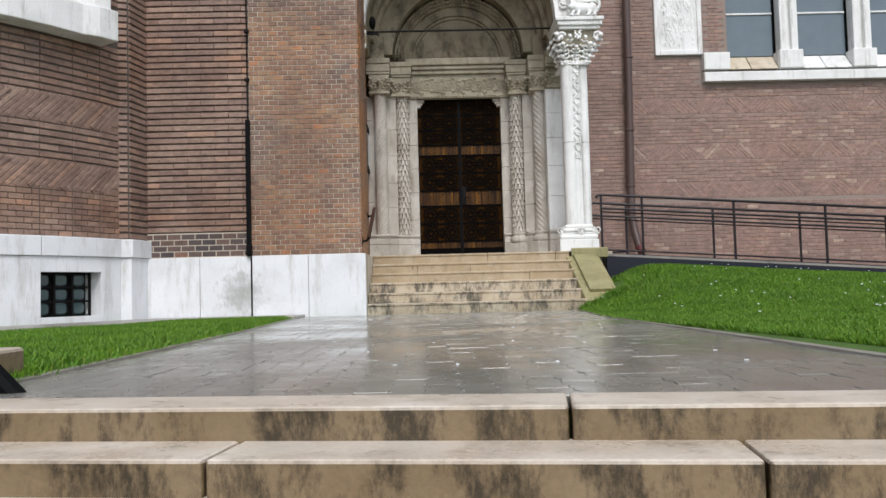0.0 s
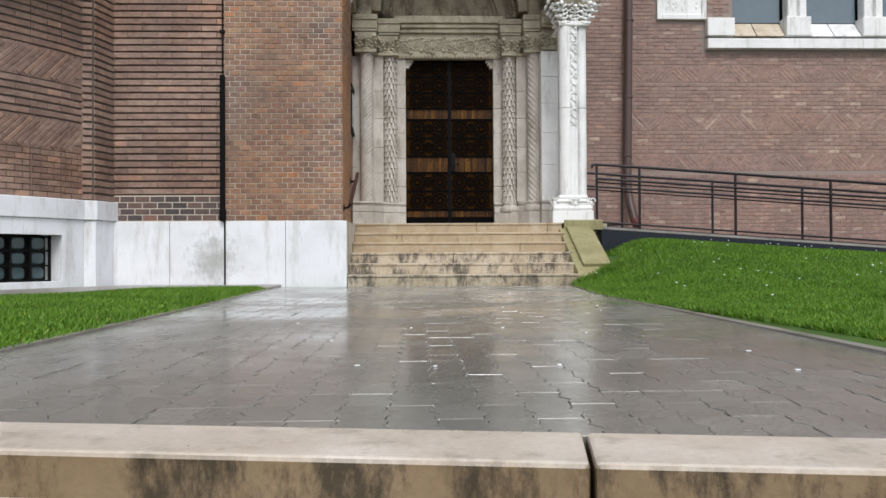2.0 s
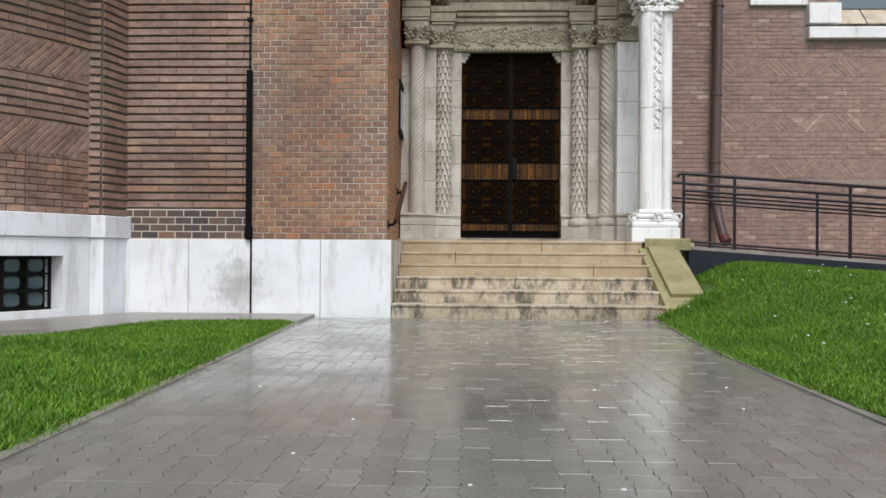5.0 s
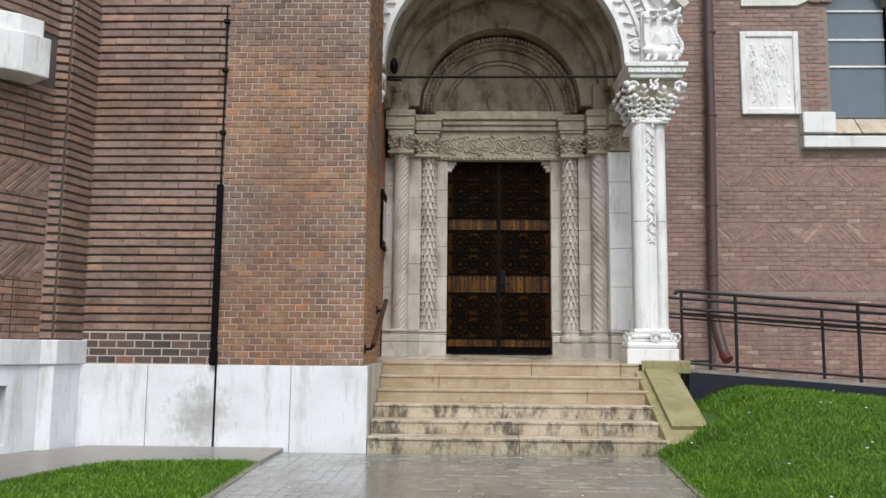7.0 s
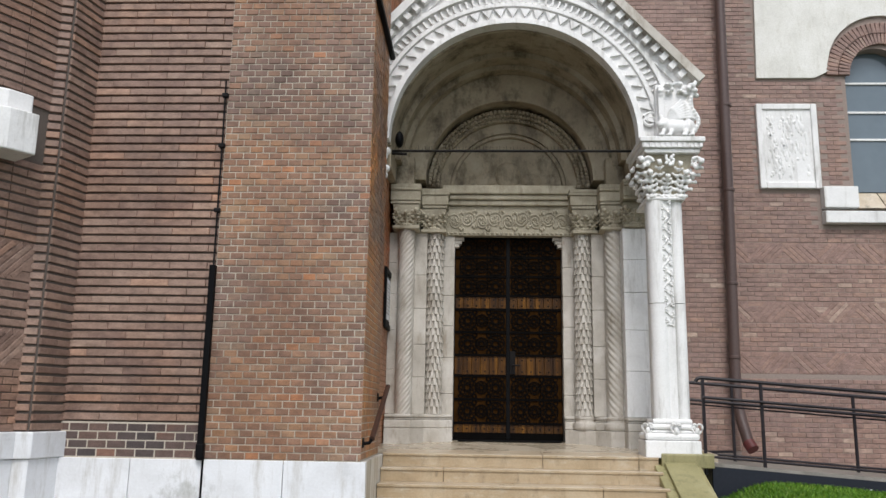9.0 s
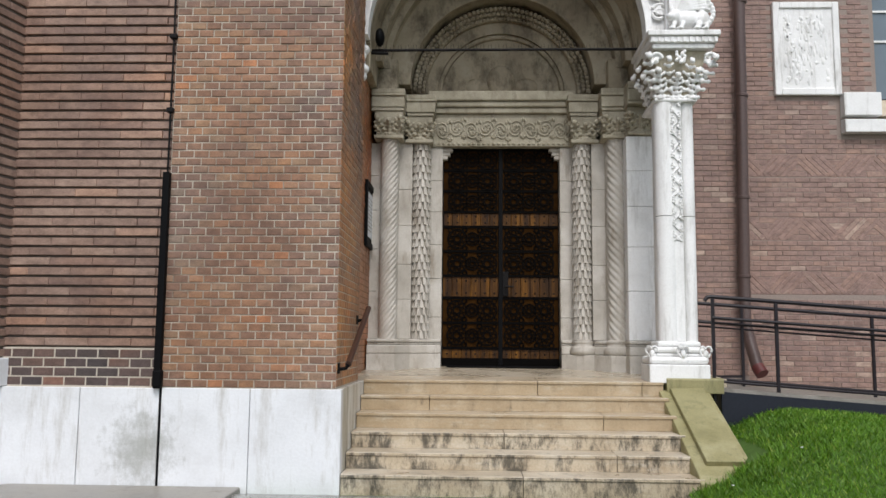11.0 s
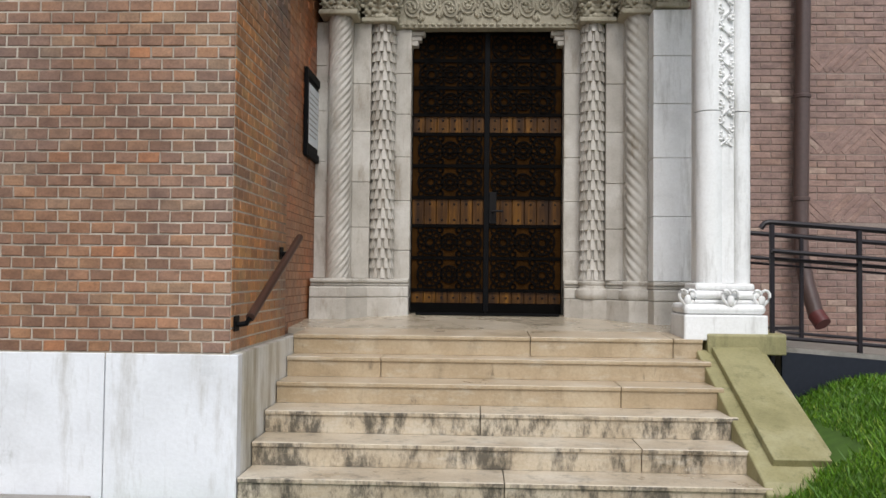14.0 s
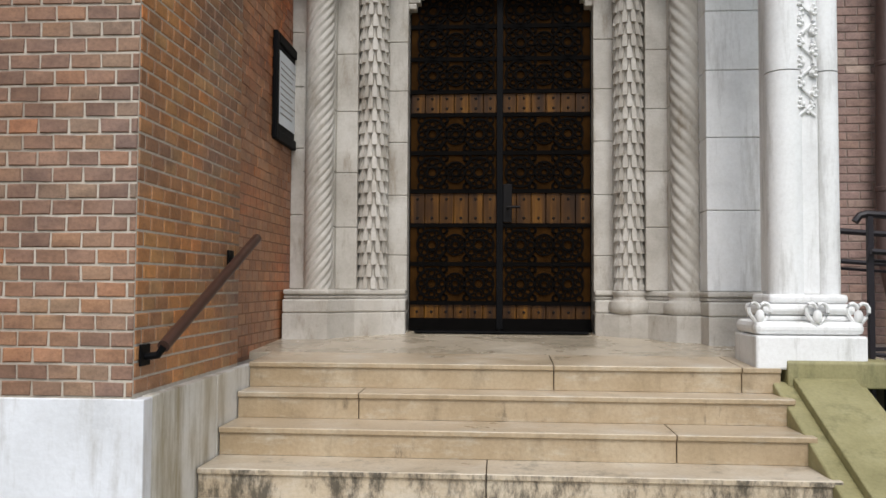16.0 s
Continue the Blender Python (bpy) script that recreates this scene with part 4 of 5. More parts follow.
# ---- door ----
door = thing("church_door", "closed double door of dark boards with black iron rosettes", "door")
DZ = 1.05
for s in (-1, 1):
    leaf = part("leaf", G().box(min(CX + s * 0.012, CX + s * 0.815), max(CX + s * 0.012, CX + s * 0.815), 0.08, 0.16, DZ + 0.01, 4.1), M_BLACK, door, "dark door leaf")
    for i in range(6):
        xa, xb = CX + s * (0.02 + i * 0.131), CX + s * (0.02 + (i + 1) * 0.131 - 0.005)
        part("board", G().box(min(xa, xb), max(xa, xb), 0.05, 0.085, DZ + 0.11, 4.09), M_DOOR, leaf, "orange-brown varnished board", 0.004)
    # iron plates between the bare bands of board
    for z0, z1 in ((1.06, 1.165), (1.3, 1.995), (2.3, 2.99), (3.2, 4.09)):
        g = G()
        n = max(1, round((z1 - z0) / 0.34))
        if n == 1 and z1 - z0 < 0.2:
            g.box(min(CX + s * 0.015, CX + s * 0.81), max(CX + s * 0.015, CX + s * 0.81), 0.03, 0.05, z0, z1)
        else:
            hgt = (z1 - z0) / n
            for k in range(n + 1):
                zz = z0 + k * hgt
                g.box(min(CX + s * 0.02, CX + s * 0.8), max(CX + s * 0.02, CX + s * 0.8), 0.03, 0.05, zz - 0.018, zz + 0.018)
            for k in range(n):
                zc = z0 + (k + 0.5) * hgt
                for off, R in ((0.185, 0.142), (0.395, 0.098), (0.605, 0.142)):
                    xc = CX + s * off
                    g.ring((xc, zc), R * 0.88, R, 0.03, 0.05, 0, 360, 24)
                    g.ring((xc, zc), R * 0.26, R * 0.42, 0.025, 0.05, 0, 360, 14)
                    for p in range(8):
                        a = 2 * math.pi * p / 8
                        g.ring((xc + R * 0.66 * math.cos(a), zc + R * 0.66 * math.sin(a)), R * 0.15, R * 0.25, 0.032, 0.05, 0, 360, 8)
                    for q in (-1, 1):
                        for w in (-1, 1):
                            g.ring((xc + q * 0.1, zc + w * hgt * 0.37), 0.024, 0.038, 0.032, 0.05, 0, 360, 9)
        if z1 - z0 > 0.2:
            # added sheet hides the boards so that gaps between the iron look dark
            part("added_backing", G().box(min(CX + s * 0.025, CX + s * 0.8), max(CX + s * 0.025, CX + s * 0.8), 0.046, 0.06, z0, z1), M_GAP, leaf, "dark sheet added to darken the gaps in the ironwork")
        part("ironwork", g, M_DIRON, leaf, "black wrought-iron rosettes and straps")
    g = G()
    for z in (1.22, 2.06, 2.23, 3.05, 3.14):
        for i in range(6):
            g.ball((CX + s * (0.085 + i * 0.131), 0.05, z), (0.013, 0.012, 0.013), 6, 4)
    part("nail", g, M_IRON, leaf, "row of iron nail heads", smooth=True)
part("cover_strip", G().box(CX - 0.03, CX + 0.03, 0.01, 0.08, DZ + 0.02, 4.1), M_BLACK, door, bevel=0.006)
lock = part("lock_plate", G().box(CX + 0.03, CX + 0.11, 0.015, 0.05, 2.02, 2.36), M_IRON, door, "black lock plate", 0.005)
part("handle", G().tube([(CX + 0.07, 0.02, 2.15), (CX + 0.07, -0.05, 2.15), (CX + 0.18, -0.055, 2.15)], 0.012, 8), M_IRON, lock, smooth=True)
structure("door_head", G().box(-0.82, 0.85, 0.0, 0.2, 4.1, 4.11), M_BLACK, "dark head of the door opening", "door head")
structure("door_back", G().box(-1.2, 1.2, 0.3, 0.34, 0.9, 4.3), M_BLACK, "dark closure behind the door leaves", "door back")
mat_ob = tagged(part("door_mat", G().box(-0.72, 0.78, -0.2, 0.0, 1.046, 1.062), M_BLACK, bevel=0.004), "thin black mat on the threshold", "door mat")

# ---- porch vault, tympanum, gable ----
AZ = 5.1
tym = thing("tympanum", "grimy stone tympanum with a carved scale arch, toned for porch shade", "tympanum")
# the darker vault stone puts the porch's inner shade into the field's colour
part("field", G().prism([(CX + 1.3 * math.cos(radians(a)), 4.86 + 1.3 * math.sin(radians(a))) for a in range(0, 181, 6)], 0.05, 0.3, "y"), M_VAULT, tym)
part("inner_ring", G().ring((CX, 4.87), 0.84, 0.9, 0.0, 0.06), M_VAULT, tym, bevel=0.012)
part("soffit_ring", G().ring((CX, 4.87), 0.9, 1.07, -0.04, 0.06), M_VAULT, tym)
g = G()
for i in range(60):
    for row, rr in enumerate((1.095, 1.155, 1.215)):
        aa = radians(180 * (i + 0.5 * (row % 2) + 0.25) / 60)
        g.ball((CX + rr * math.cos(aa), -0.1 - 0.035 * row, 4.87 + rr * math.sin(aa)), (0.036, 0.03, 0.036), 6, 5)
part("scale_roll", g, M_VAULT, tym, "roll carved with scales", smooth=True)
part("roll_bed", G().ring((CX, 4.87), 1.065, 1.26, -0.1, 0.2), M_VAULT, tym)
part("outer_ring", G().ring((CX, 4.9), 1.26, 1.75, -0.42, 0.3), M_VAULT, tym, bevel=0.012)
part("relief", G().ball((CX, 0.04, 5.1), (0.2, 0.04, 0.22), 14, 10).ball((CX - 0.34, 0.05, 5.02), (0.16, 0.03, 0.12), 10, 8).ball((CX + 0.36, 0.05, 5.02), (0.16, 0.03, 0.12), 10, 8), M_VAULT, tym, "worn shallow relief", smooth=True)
vault = thing("porch_vault", "stained stone barrel vault of the porch", "vault")
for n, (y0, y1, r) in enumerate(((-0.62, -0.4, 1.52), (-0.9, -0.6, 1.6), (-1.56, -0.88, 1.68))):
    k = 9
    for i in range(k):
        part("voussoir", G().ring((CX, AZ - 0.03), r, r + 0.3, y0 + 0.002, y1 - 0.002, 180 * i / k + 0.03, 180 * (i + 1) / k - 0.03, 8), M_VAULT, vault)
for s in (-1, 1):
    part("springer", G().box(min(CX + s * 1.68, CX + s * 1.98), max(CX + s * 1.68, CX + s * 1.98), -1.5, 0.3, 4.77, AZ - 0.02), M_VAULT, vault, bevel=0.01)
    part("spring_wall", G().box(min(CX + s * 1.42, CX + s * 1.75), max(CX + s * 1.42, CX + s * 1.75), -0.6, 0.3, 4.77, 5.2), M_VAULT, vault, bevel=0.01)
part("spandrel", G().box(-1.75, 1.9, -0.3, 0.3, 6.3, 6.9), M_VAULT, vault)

gable = thing("porch_gable", "white marble porch gable with dentils and triangle ornament", "gable")
GY0, GY1 = -1.72, -1.56
APEX, EAVE, EX = 8.4, 5.92, 2.4
arc = [(CX + 1.72 * math.cos(radians(a)), AZ + 1.72 * math.sin(radians(a))) for a in range(0, 181, 4)]
g = G()
n = len(arc)
outer = []
for x, z in arc:
    t = min(EX - 0.05 - CX, max(0.0, abs(x - CX) * 1.42))
    outer.append((CX + math.copysign(t, x - CX), APEX - (APEX - EAVE) * t / (EX - 0.05 - CX)))
for i in range(n - 1):
    g.prism([arc[i], outer[i], outer[i + 1], arc[i + 1]], GY0, GY1, "y")
g.prism([(CX + 1.72, AZ), (EX - 0.05, AZ), (EX - 0.05, EAVE)] + [(outer[0][0] - 0.001, outer[0][1])], GY0, GY1, "y")
part("face", g, M_WHITE, gable)
part("archivolt", G().ring((CX, AZ), 1.68, 1.76, GY0 - 0.05, GY1, 0, 180, 64), M_WHITE, gable, bevel=0.006)
part("archivolt", G().ring((CX, AZ), 1.93, 1.99, GY0 - 0.05, GY0 + 0.01, 8, 172, 64), M_WHITE, gable, bevel=0.006)
part("archivolt", G().ring((CX, AZ), 2.13, 2.2, GY0 - 0.07, GY0 + 0.01, 12, 168, 64), M_WHITE, gable, bevel=0.006)
dent = part("dentil", G().box(-0.014, 0.014, GY0 - 0.045, GY0 + 0.01, 2.0, 2.11), M_WHITE, gable)
tri = part("triangle", G().prism([(-0.075, 1.9), (0.075, 1.9), (0.0, 1.78)], GY0 - 0.045, GY0 + 0.01, "y"), M_WHITE, gable)
def spin(a):
    return Matrix.Translation((CX, 0, AZ)) @ Matrix.Rotation(radians(a), 4, "Y")
dent.matrix_basis, tri.matrix_basis = spin(-78), spin(-81)
for i in range(1, 61):
    o = new("dentil", dent.data)
    o.parent, o.matrix_basis = gable, spin(-78 + 156 * i / 60)
for i in range(1, 31):
    o = new("triangle", tri.data)
    o.parent, o.matrix_basis = gable, spin(-81 + 162 * i / 30)
# scroll at the foot of the archivolt
g = G()
for cx, cz, R in ((1.86, 5.36, 0.12), (1.94, 5.62, 0.09)):
    g.tube([(cx + R * (1 - t / 30) * math.cos(t * 0.42), GY0 - 0.03, cz + R * (1 - t / 30) * math.sin(t * 0.42)) for t in range(26)], 0.022, 6)
part("scroll", g, M_WHITE, gable, "carved scrolls at the arch foot", smooth=True)
# raking cornice with blocks
for s in (1, -1):
    a = math.atan2(APEX - EAVE, EX - 0.05 - CX)
    L = math.hypot(APEX - EAVE, EX - 0.05 - CX) + 0.15
    m = Matrix.Translation((CX, 0, APEX)) @ Matrix.Diagonal((s, 1, 1, 1)) @ Matrix.Rotation(a, 4, "Y")
    part("raking_cornice", G().box(-0.02, L, GY0 - 0.2, 0.3, 0.06, 0.17, m), M_PORTAL if s > 0 else M_WHITE, gable, "weathered sloping cornice slab")
    part("raking_bed", G().box(0.0, L - 0.1, GY0 - 0.05, GY1, -0.12, 0.062, m), M_WHITE, gable)
    g = G()
    for k in range(20):
        x0 = 0.08 + k * (L - 0.2) / 20
        g.box(x0, x0 + 0.085, GY0 - 0.15, GY0 - 0.04, -0.05, 0.058, m)
    part("cornice_blocks", g, M_WHITE, gable, "row of small cornice blocks")
    part("roof_side", G().box(0.1, L, GY1, 0.3, -0.25, 0.058, m), M_VAULT, gable)
rose = part("medallion", G().ring((CX, 7.72), 0.0, 0.3, GY0 - 0.05, GY0 + 0.01, 0, 360, 28), M_WHITE, gable, "round carved medallion")
g = G()
for i in range(14):
    a = 2 * math.pi * i / 14
    g.ball((CX + 0.24 * math.cos(a), GY0 - 0.06, 7.72 + 0.24 * math.sin(a)), (0.05, 0.03, 0.05), 7, 5)
g.ball((CX, GY0 - 0.06, 7.72), (0.13, 0.05, 0.16), 12, 8)
part("petals", g, M_WHITE, rose, smooth=True)

# ---- right column group ----
col = thing("porch_column", "white marble clustered column with carved vine strip and leafy capital", "column")
part("block", G().box(1.655, 2.33, -1.87, -1.4, 0.95, 1.16), M_WHITE, col, bevel=0.012)
for d, z0, z1, rr in ((0.0, 1.163, 1.25, 0.035), (0.05, 1.252, 1.285, 0.012), (0.035, 1.287, 1.36, 0.03), (0.07, 1.362, 1.42, 0.02)):
    part("base_moulding", G().box(1.66 + 1.6 * d, 2.33 - d, -1.84 + d, -1.4, z0, z1), M_WHITE, col, bevel=rr)
g = G()
for cx, cy in ((1.7, -1.8), (2.04, -1.83), (2.3, -1.8)):
    heart = []
    for k in range(22):
        a = 2 * math.pi * k / 22
        heart.append((cx + 0.0042 * 16 * math.sin(a) ** 3, cy + 0.002, 1.3 + 0.0055 * (13 * math.cos(a) - 5 * math.cos(2 * a) - 2 * math.cos(3 * a) - math.cos(4 * a))))
    g.tube(heart, 0.013, 6, True)
    g.ball((cx, cy - 0.01, 1.28), (0.03, 0.02, 0.045), 8, 6)
part("base_leaf", g, M_WHITE, col, "carved corner leaves of the base", smooth=True)
part("core", G().box(1.83, 2.26, -1.62, -1.4, 1.42, 4.26), M_WHITE, col, bevel=0.02)
for cx, cy, r in ((1.925, -1.62, 0.118), (2.19, -1.61, 0.08)):
    for a, b in ((1.42, 2.88), (2.888, 4.25)):
        part("shaft", G().lathe([(r, a), (r, b)], cx, cy, 28), M_WHITE, col, smooth=True)
part("vine_bed", G().box(1.975, 2.112, -1.7, -1.55, 1.42, 4.25), M_WHITE, col, bevel=0.008)
g = G()
vz = random.Random(3)
for k in range(24):
    z, side = 2.66 + k * 0.068, (1 if k % 2 else -1)
    g.ball((2.043 + side * 0.03, -1.712, z), (0.02, 0.022, 0.02), 7, 5)
    for q in range(3):
        a = radians(90 - side * (20 + 50 * q))
        tip = (2.043 + side * 0.03 + 0.042 * math.cos(a) * (0.6 if math.cos(a) * side > 0.6 else 1), -1.722, z + 0.042 * math.sin(a))
        g.tube([(2.043 + side * 0.02, -1.71, z - 0.01), tip], 0.011, 5)
        g.ball(tip, (0.015, 0.014, 0.012), 6, 4)
    if k % 3 == 0:
        for q in range(5):
            g.ball((2.043 - side * 0.034 + vz.uniform(-0.014, 0.014), -1.715, z + vz.uniform(-0.02, 0.02)), 0.0115, 6, 4)
g.tube([(2.043 + 0.045 * math.sin(k * 0.46), -1.708, 2.6 + k * 0.0203) for k in range(82)], 0.013, 5)
for q in (-1, 1):
    g.tube([(2.043 + q * 0.05, -1.706, 2.585), (2.043, -1.712, 2.63), (2.043 - q * 0.05, -1.706, 2.68)], 0.012, 5)
part("vine_relief", g, M_WHITE, col, "deeply carved climbing vine", smooth=True)
part("necking", G().box(1.8, 2.3, -1.745, -1.0, 4.25, 4.3), M_WHITE, col, bevel=0.02)
# bell in darker stone puts the deep shade between leaves into colour
capital = part("capital", G().add([(1.86, -1.7, 4.3), (2.26, -1.7, 4.3), (2.26, -1.0, 4.3), (1.86, -1.0, 4.3), (1.8, -1.77, 4.86), (2.42, -1.77, 4.86), (2.42, -0.95, 4.86), (1.8, -0.95, 4.86)],
      [(0, 3, 2, 1), (4, 5, 6, 7), (0, 1, 5, 4), (1, 2, 6, 5), (2, 3, 7, 6), (3, 0, 4, 7)]), M_CARVE, col, "capital bell darkened for the shade between its leaves")
g = G()
for xr, lean, h, wd, cl in ((1.9, -0.2, 0.36, 0.085, 0.1), (2.06, 0.0, 0.3, 0.08, 0.09), (2.22, 0.2, 0.36, 0.085, 0.1),
                            (1.86, -0.3, 0.56, 0.1, 0.15), (2.26, 0.42, 0.56, 0.1, 0.15), (2.0, -0.1, 0.52, 0.075, 0.1), (2.13, 0.2, 0.5, 0.075, 0.1)):
    leaf_form(g, (xr, -1.71, 4.3), Vector((lean, -0.08, 1)).normalized(), (0.35 * lean, -1, 0), (1, 0, -lean), h, wd, cl, 5)
for s_, xf in ((-1, 1.85), (1, 2.28)):
    for yy, h in ((-1.6, 0.36), (-1.42, 0.54), (-1.24, 0.36), (-1.1, 0.54)):
        leaf_form(g, (xf, yy, 4.3), Vector((0.12 * s_, 0, 1)), (s_, 0, 0), (0, 1, 0), h, 0.085, 0.09, 5)
for xs, turn in ((1.8, 1), (2.44, -1)):
    g.tube([(xs + turn * 0.075 * (1 - t / 20) * math.cos(t * 0.5), -1.85 + 0.002 * t, 4.74 + 0.075 * (1 - t / 20) * math.sin(t * 0.5)) for t in range(18)], 0.024, 6)
for k in range(12):
    g.ball((2.09 + 0.05 * math.sin(k * 2.4), -1.84, 4.7 + 0.012 * k), 0.024, 6, 5)
fused("leaves", g, M_WHITE, capital, "deeply undercut acanthus leaves and corner scrolls", 0.0085)
for d, z0, z1 in ((0.0, 4.862, 4.92), (0.03, 4.922, 5.0), (0.06, 5.002, 5.07)):
    part("abacus", G().box(1.76 - d, 2.48 + d, -1.86 - d, -0.9, z0, z1), M_WHITE, col, bevel=0.012)
g = G()
for k in range(11):
    g.box(1.75 + k * 0.072, 1.785 + k * 0.072, -1.905, -1.85, 4.93, 4.985)
part("abacus_dentils", g, M_WHITE, col, "small dentils under the abacus")
part("impost_block", G().box(1.97, 2.43, -1.66, -0.9, 5.072, 5.9), M_WHITE, col, bevel=0.015)

# the column group stands a little forward of the gable wall
FORWARD = Matrix.Translation((-0.05, -0.17, 1.0)) @ Matrix.Diagonal((1, 1, 0.988, 1)) @ Matrix.Translation((0, 0, -1.0))
col.matrix_world = FORWARD

# stone beast on the column
g = G()
br = random.Random(17)
g.ball((2.2, -1.77, 5.24), (0.2, 0.1, 0.11), 14, 10).ball((2.36, -1.78, 5.22), (0.1, 0.1, 0.13), 12, 9).ball((2.03, -1.8, 5.27), (0.08, 0.085, 0.09), 12, 9)
g.ball((1.97, -1.86, 5.25), (0.05, 0.05, 0.045), 10, 7).ball((2.0, -1.82, 5.36), (0.03, 0.03, 0.05), 8, 6)
for x, w in ((2.04, 0.03), (2.14, 0.03), (2.33, 0.035), (2.43, 0.03)):
    g.tube([(x, -1.82, 5.2), (x - 0.03, -1.87, 5.14), (x - 0.05, -1.89, 5.095)], w, 7)
    g.ball((x - 0.06, -1.9, 5.09), (0.045, 0.04, 0.025), 8, 6)
for k in range(8):
    a = 0.12 + 0.14 * k
    g.tube([(2.06, -1.79, 5.33), (2.06 + 0.17 * math.cos(a), -1.83, 5.33 + 0.17 * math.sin(a)), (2.06 + 0.34 * math.cos(a * 0.8), -1.8, 5.34 + 0.36 * math.sin(a * 0.8)),
            (2.06 + 0.42 * math.cos(a * 0.7), -1.75, 5.33 + 0.42 * math.sin(a * 0.62))], 0.019, 6)
for k in range(26):
    g.ball((br.uniform(2.0, 2.5), br.uniform(-1.84, -1.74), br.uniform(5.7, 5.86)), (br.uniform(0.025, 0.05), 0.04, br.uniform(0.02, 0.045)), 7, 5)
for k in range(12):
    t = k / 11
    g.ball((2.45 + 0.05 * math.sin(t * 6), -1.78, 5.2 + 0.5 * t), 0.032, 7, 5)
g.box(1.99, 2.45, -1.76, -1.66, 5.074, 5.84)
beast = tagged(fused("beast_statue", g, M_WHITE), "weathered white marble winged beast on the column capital", "statue")
beast.matrix_world = FORWARD

# fragment of the matching carving beside the pier
g = G()
for k in range(7):
    g.ball((-1.74 + 0.03 * math.sin(k * 2.0), -1.62 - 0.02 * (k % 2), 4.62 + 0.085 * k), (0.06, 0.07, 0.06), 8, 6)
left_carving = tagged(fused("corbel_carving", g, M_WHITE), "white carved corbel under the arch beside the brick", "corbel")
left_carving["kind"] = "structure"

tie = thing("tie_rod", "thin iron tie rod with bird spikes across the arch", "tie rod")
part("rod", G().tube([(-1.7, -1.35, 5.05), (1.74, -1.35, 5.055)], 0.018, 8), M_IRON, tie, smooth=True)
g = G()
for k in range(70):
    x = -1.62 + k * 0.0475
    g.tube([(x, -1.35, 5.06), (x + 0.008 * (-1) ** k, -1.35 + 0.015 * (-1) ** k, 5.12)], 0.0025, 3)
tagged(part("spikes", g, M_IRON, tie, "row of thin bird spikes"), kind="stuff")
lamp = thing("porch_floodlight", "small dark floodlight on a bracket in the arch", "lamp")
part("housing", G().ball((-1.56, -1.4, 5.2), (0.06, 0.1, 0.12), 14, 10), M_BLACK, lamp, smooth=True)
part("bracket", G().tube([(-1.7, -1.4, 5.0), (-1.45, -1.4, 4.99)], 0.02, 6), M_IRON, lamp)

# ---- ramp with railings ----
def ramp_z(x):
    return 0.86 - 0.07 * max(0.0, x - 2.3)


RF, RB = -1.9, -0.62        # front and back rail
ramp_ob = thing("access_ramp", "dark sheet-clad access ramp descending along the wall", "ramp")
part("deck", G().prism([(2.44, -0.5), (2.44, 0.9), (2.5, 0.895), (12, ramp_z(12) + 0.04), (12, -0.5)], RF - 0.02, 0.35, "y"), M_CONC, ramp_ob, "pale wet ramp deck")
part("skirt", G().prism([(2.42, -0.5), (2.42, 0.86), (12, ramp_z(12)), (12, -0.5)], RF - 0.06, RF - 0.023, "y"), M_RAMP, ramp_ob, "dark blue-grey skirt sheet")
structure("ramp_fill", G().box(3.0, 12, 0.35, 1.13, -0.5, 0.3), M_CONC, "concrete strip under the nave wall", "pavement")
for y, xs, x0 in ((RF, (2.36, 3.07, 4.67, 6.27, 7.87, 9.47, 11.07), 2.34), (RB, (3.1, 4.75, 6.4, 8.05, 9.7, 11.35), 2.2)):
    rail = thing("ramp_railing", "dark painted steel ramp railing with three bars", "railing", "ramp railings")
    for x in xs:
        part("post", G().box(x - 0.018, x + 0.018, y - 0.018, y + 0.018, ramp_z(x) - 0.1, ramp_z(x) + 1.06), M_RAIL, rail, bevel=0.004)
    for h, r in ((1.07, 0.024), (0.83, 0.019), (0.775, 0.012), (0.12, 0.016)):
        dy = -0.06 if h == 0.83 else 0.0
        lead = [(x0 - 0.07, y + dy, ramp_z(x0) + h - 0.05), (x0 - 0.04, y + dy, ramp_z(x0) + h - 0.01)] if h > 1.0 and y == RF else []
        part("rail_bar", G().tube(lead + [(x0 if h > 0.5 else xs[0], y + dy, ramp_z(x0) + h), (2.5, y + dy, ramp_z(2.5) + h), (11.8, y + dy, ramp_z(11.8) + h)], r, 8), M_RAIL, rail, smooth=True)

# ---- on the return wall ----
board = thing("notice_board", "black-framed glazed notice board on the brick return wall", "notice board")
part("backing", G().box(-1.765, -1.74, -1.0, -0.29, 2.64, 3.42), M_BLACK, board)
part("sheet", G().box(-1.739, -1.735, -0.93, -0.36, 2.74, 3.33), M_PAPER, board, "pale paper notice")
for a in ((-1.03, -0.96, 2.6, 3.46), (-0.33, -0.26, 2.6, 3.46), (-0.96, -0.33, 2.6, 2.68), (-0.96, -0.33, 3.38, 3.46)):
    part("frame", G().box(-1.765, -1.722, a[0], a[1], a[2], a[3]), M_BLACK, board, bevel=0.008)
for k in range(9):
    part("text_bar", G().box(-1.7345, -1.7335, -0.88, -0.42 - 0.05 * (k % 3), 3.24 - 0.052 * k, 3.252 - 0.052 * k), M_CONC, board, "grey line of small print")
hand = thing("handrail", "rusty brown sloping handrail on iron brackets", "handrail")
part("bar", G().tube([(-1.555, -3.5, 1.17), (-1.555, -2.05, 1.76)], 0.03, 12), M_RUSTR, hand, smooth=True)
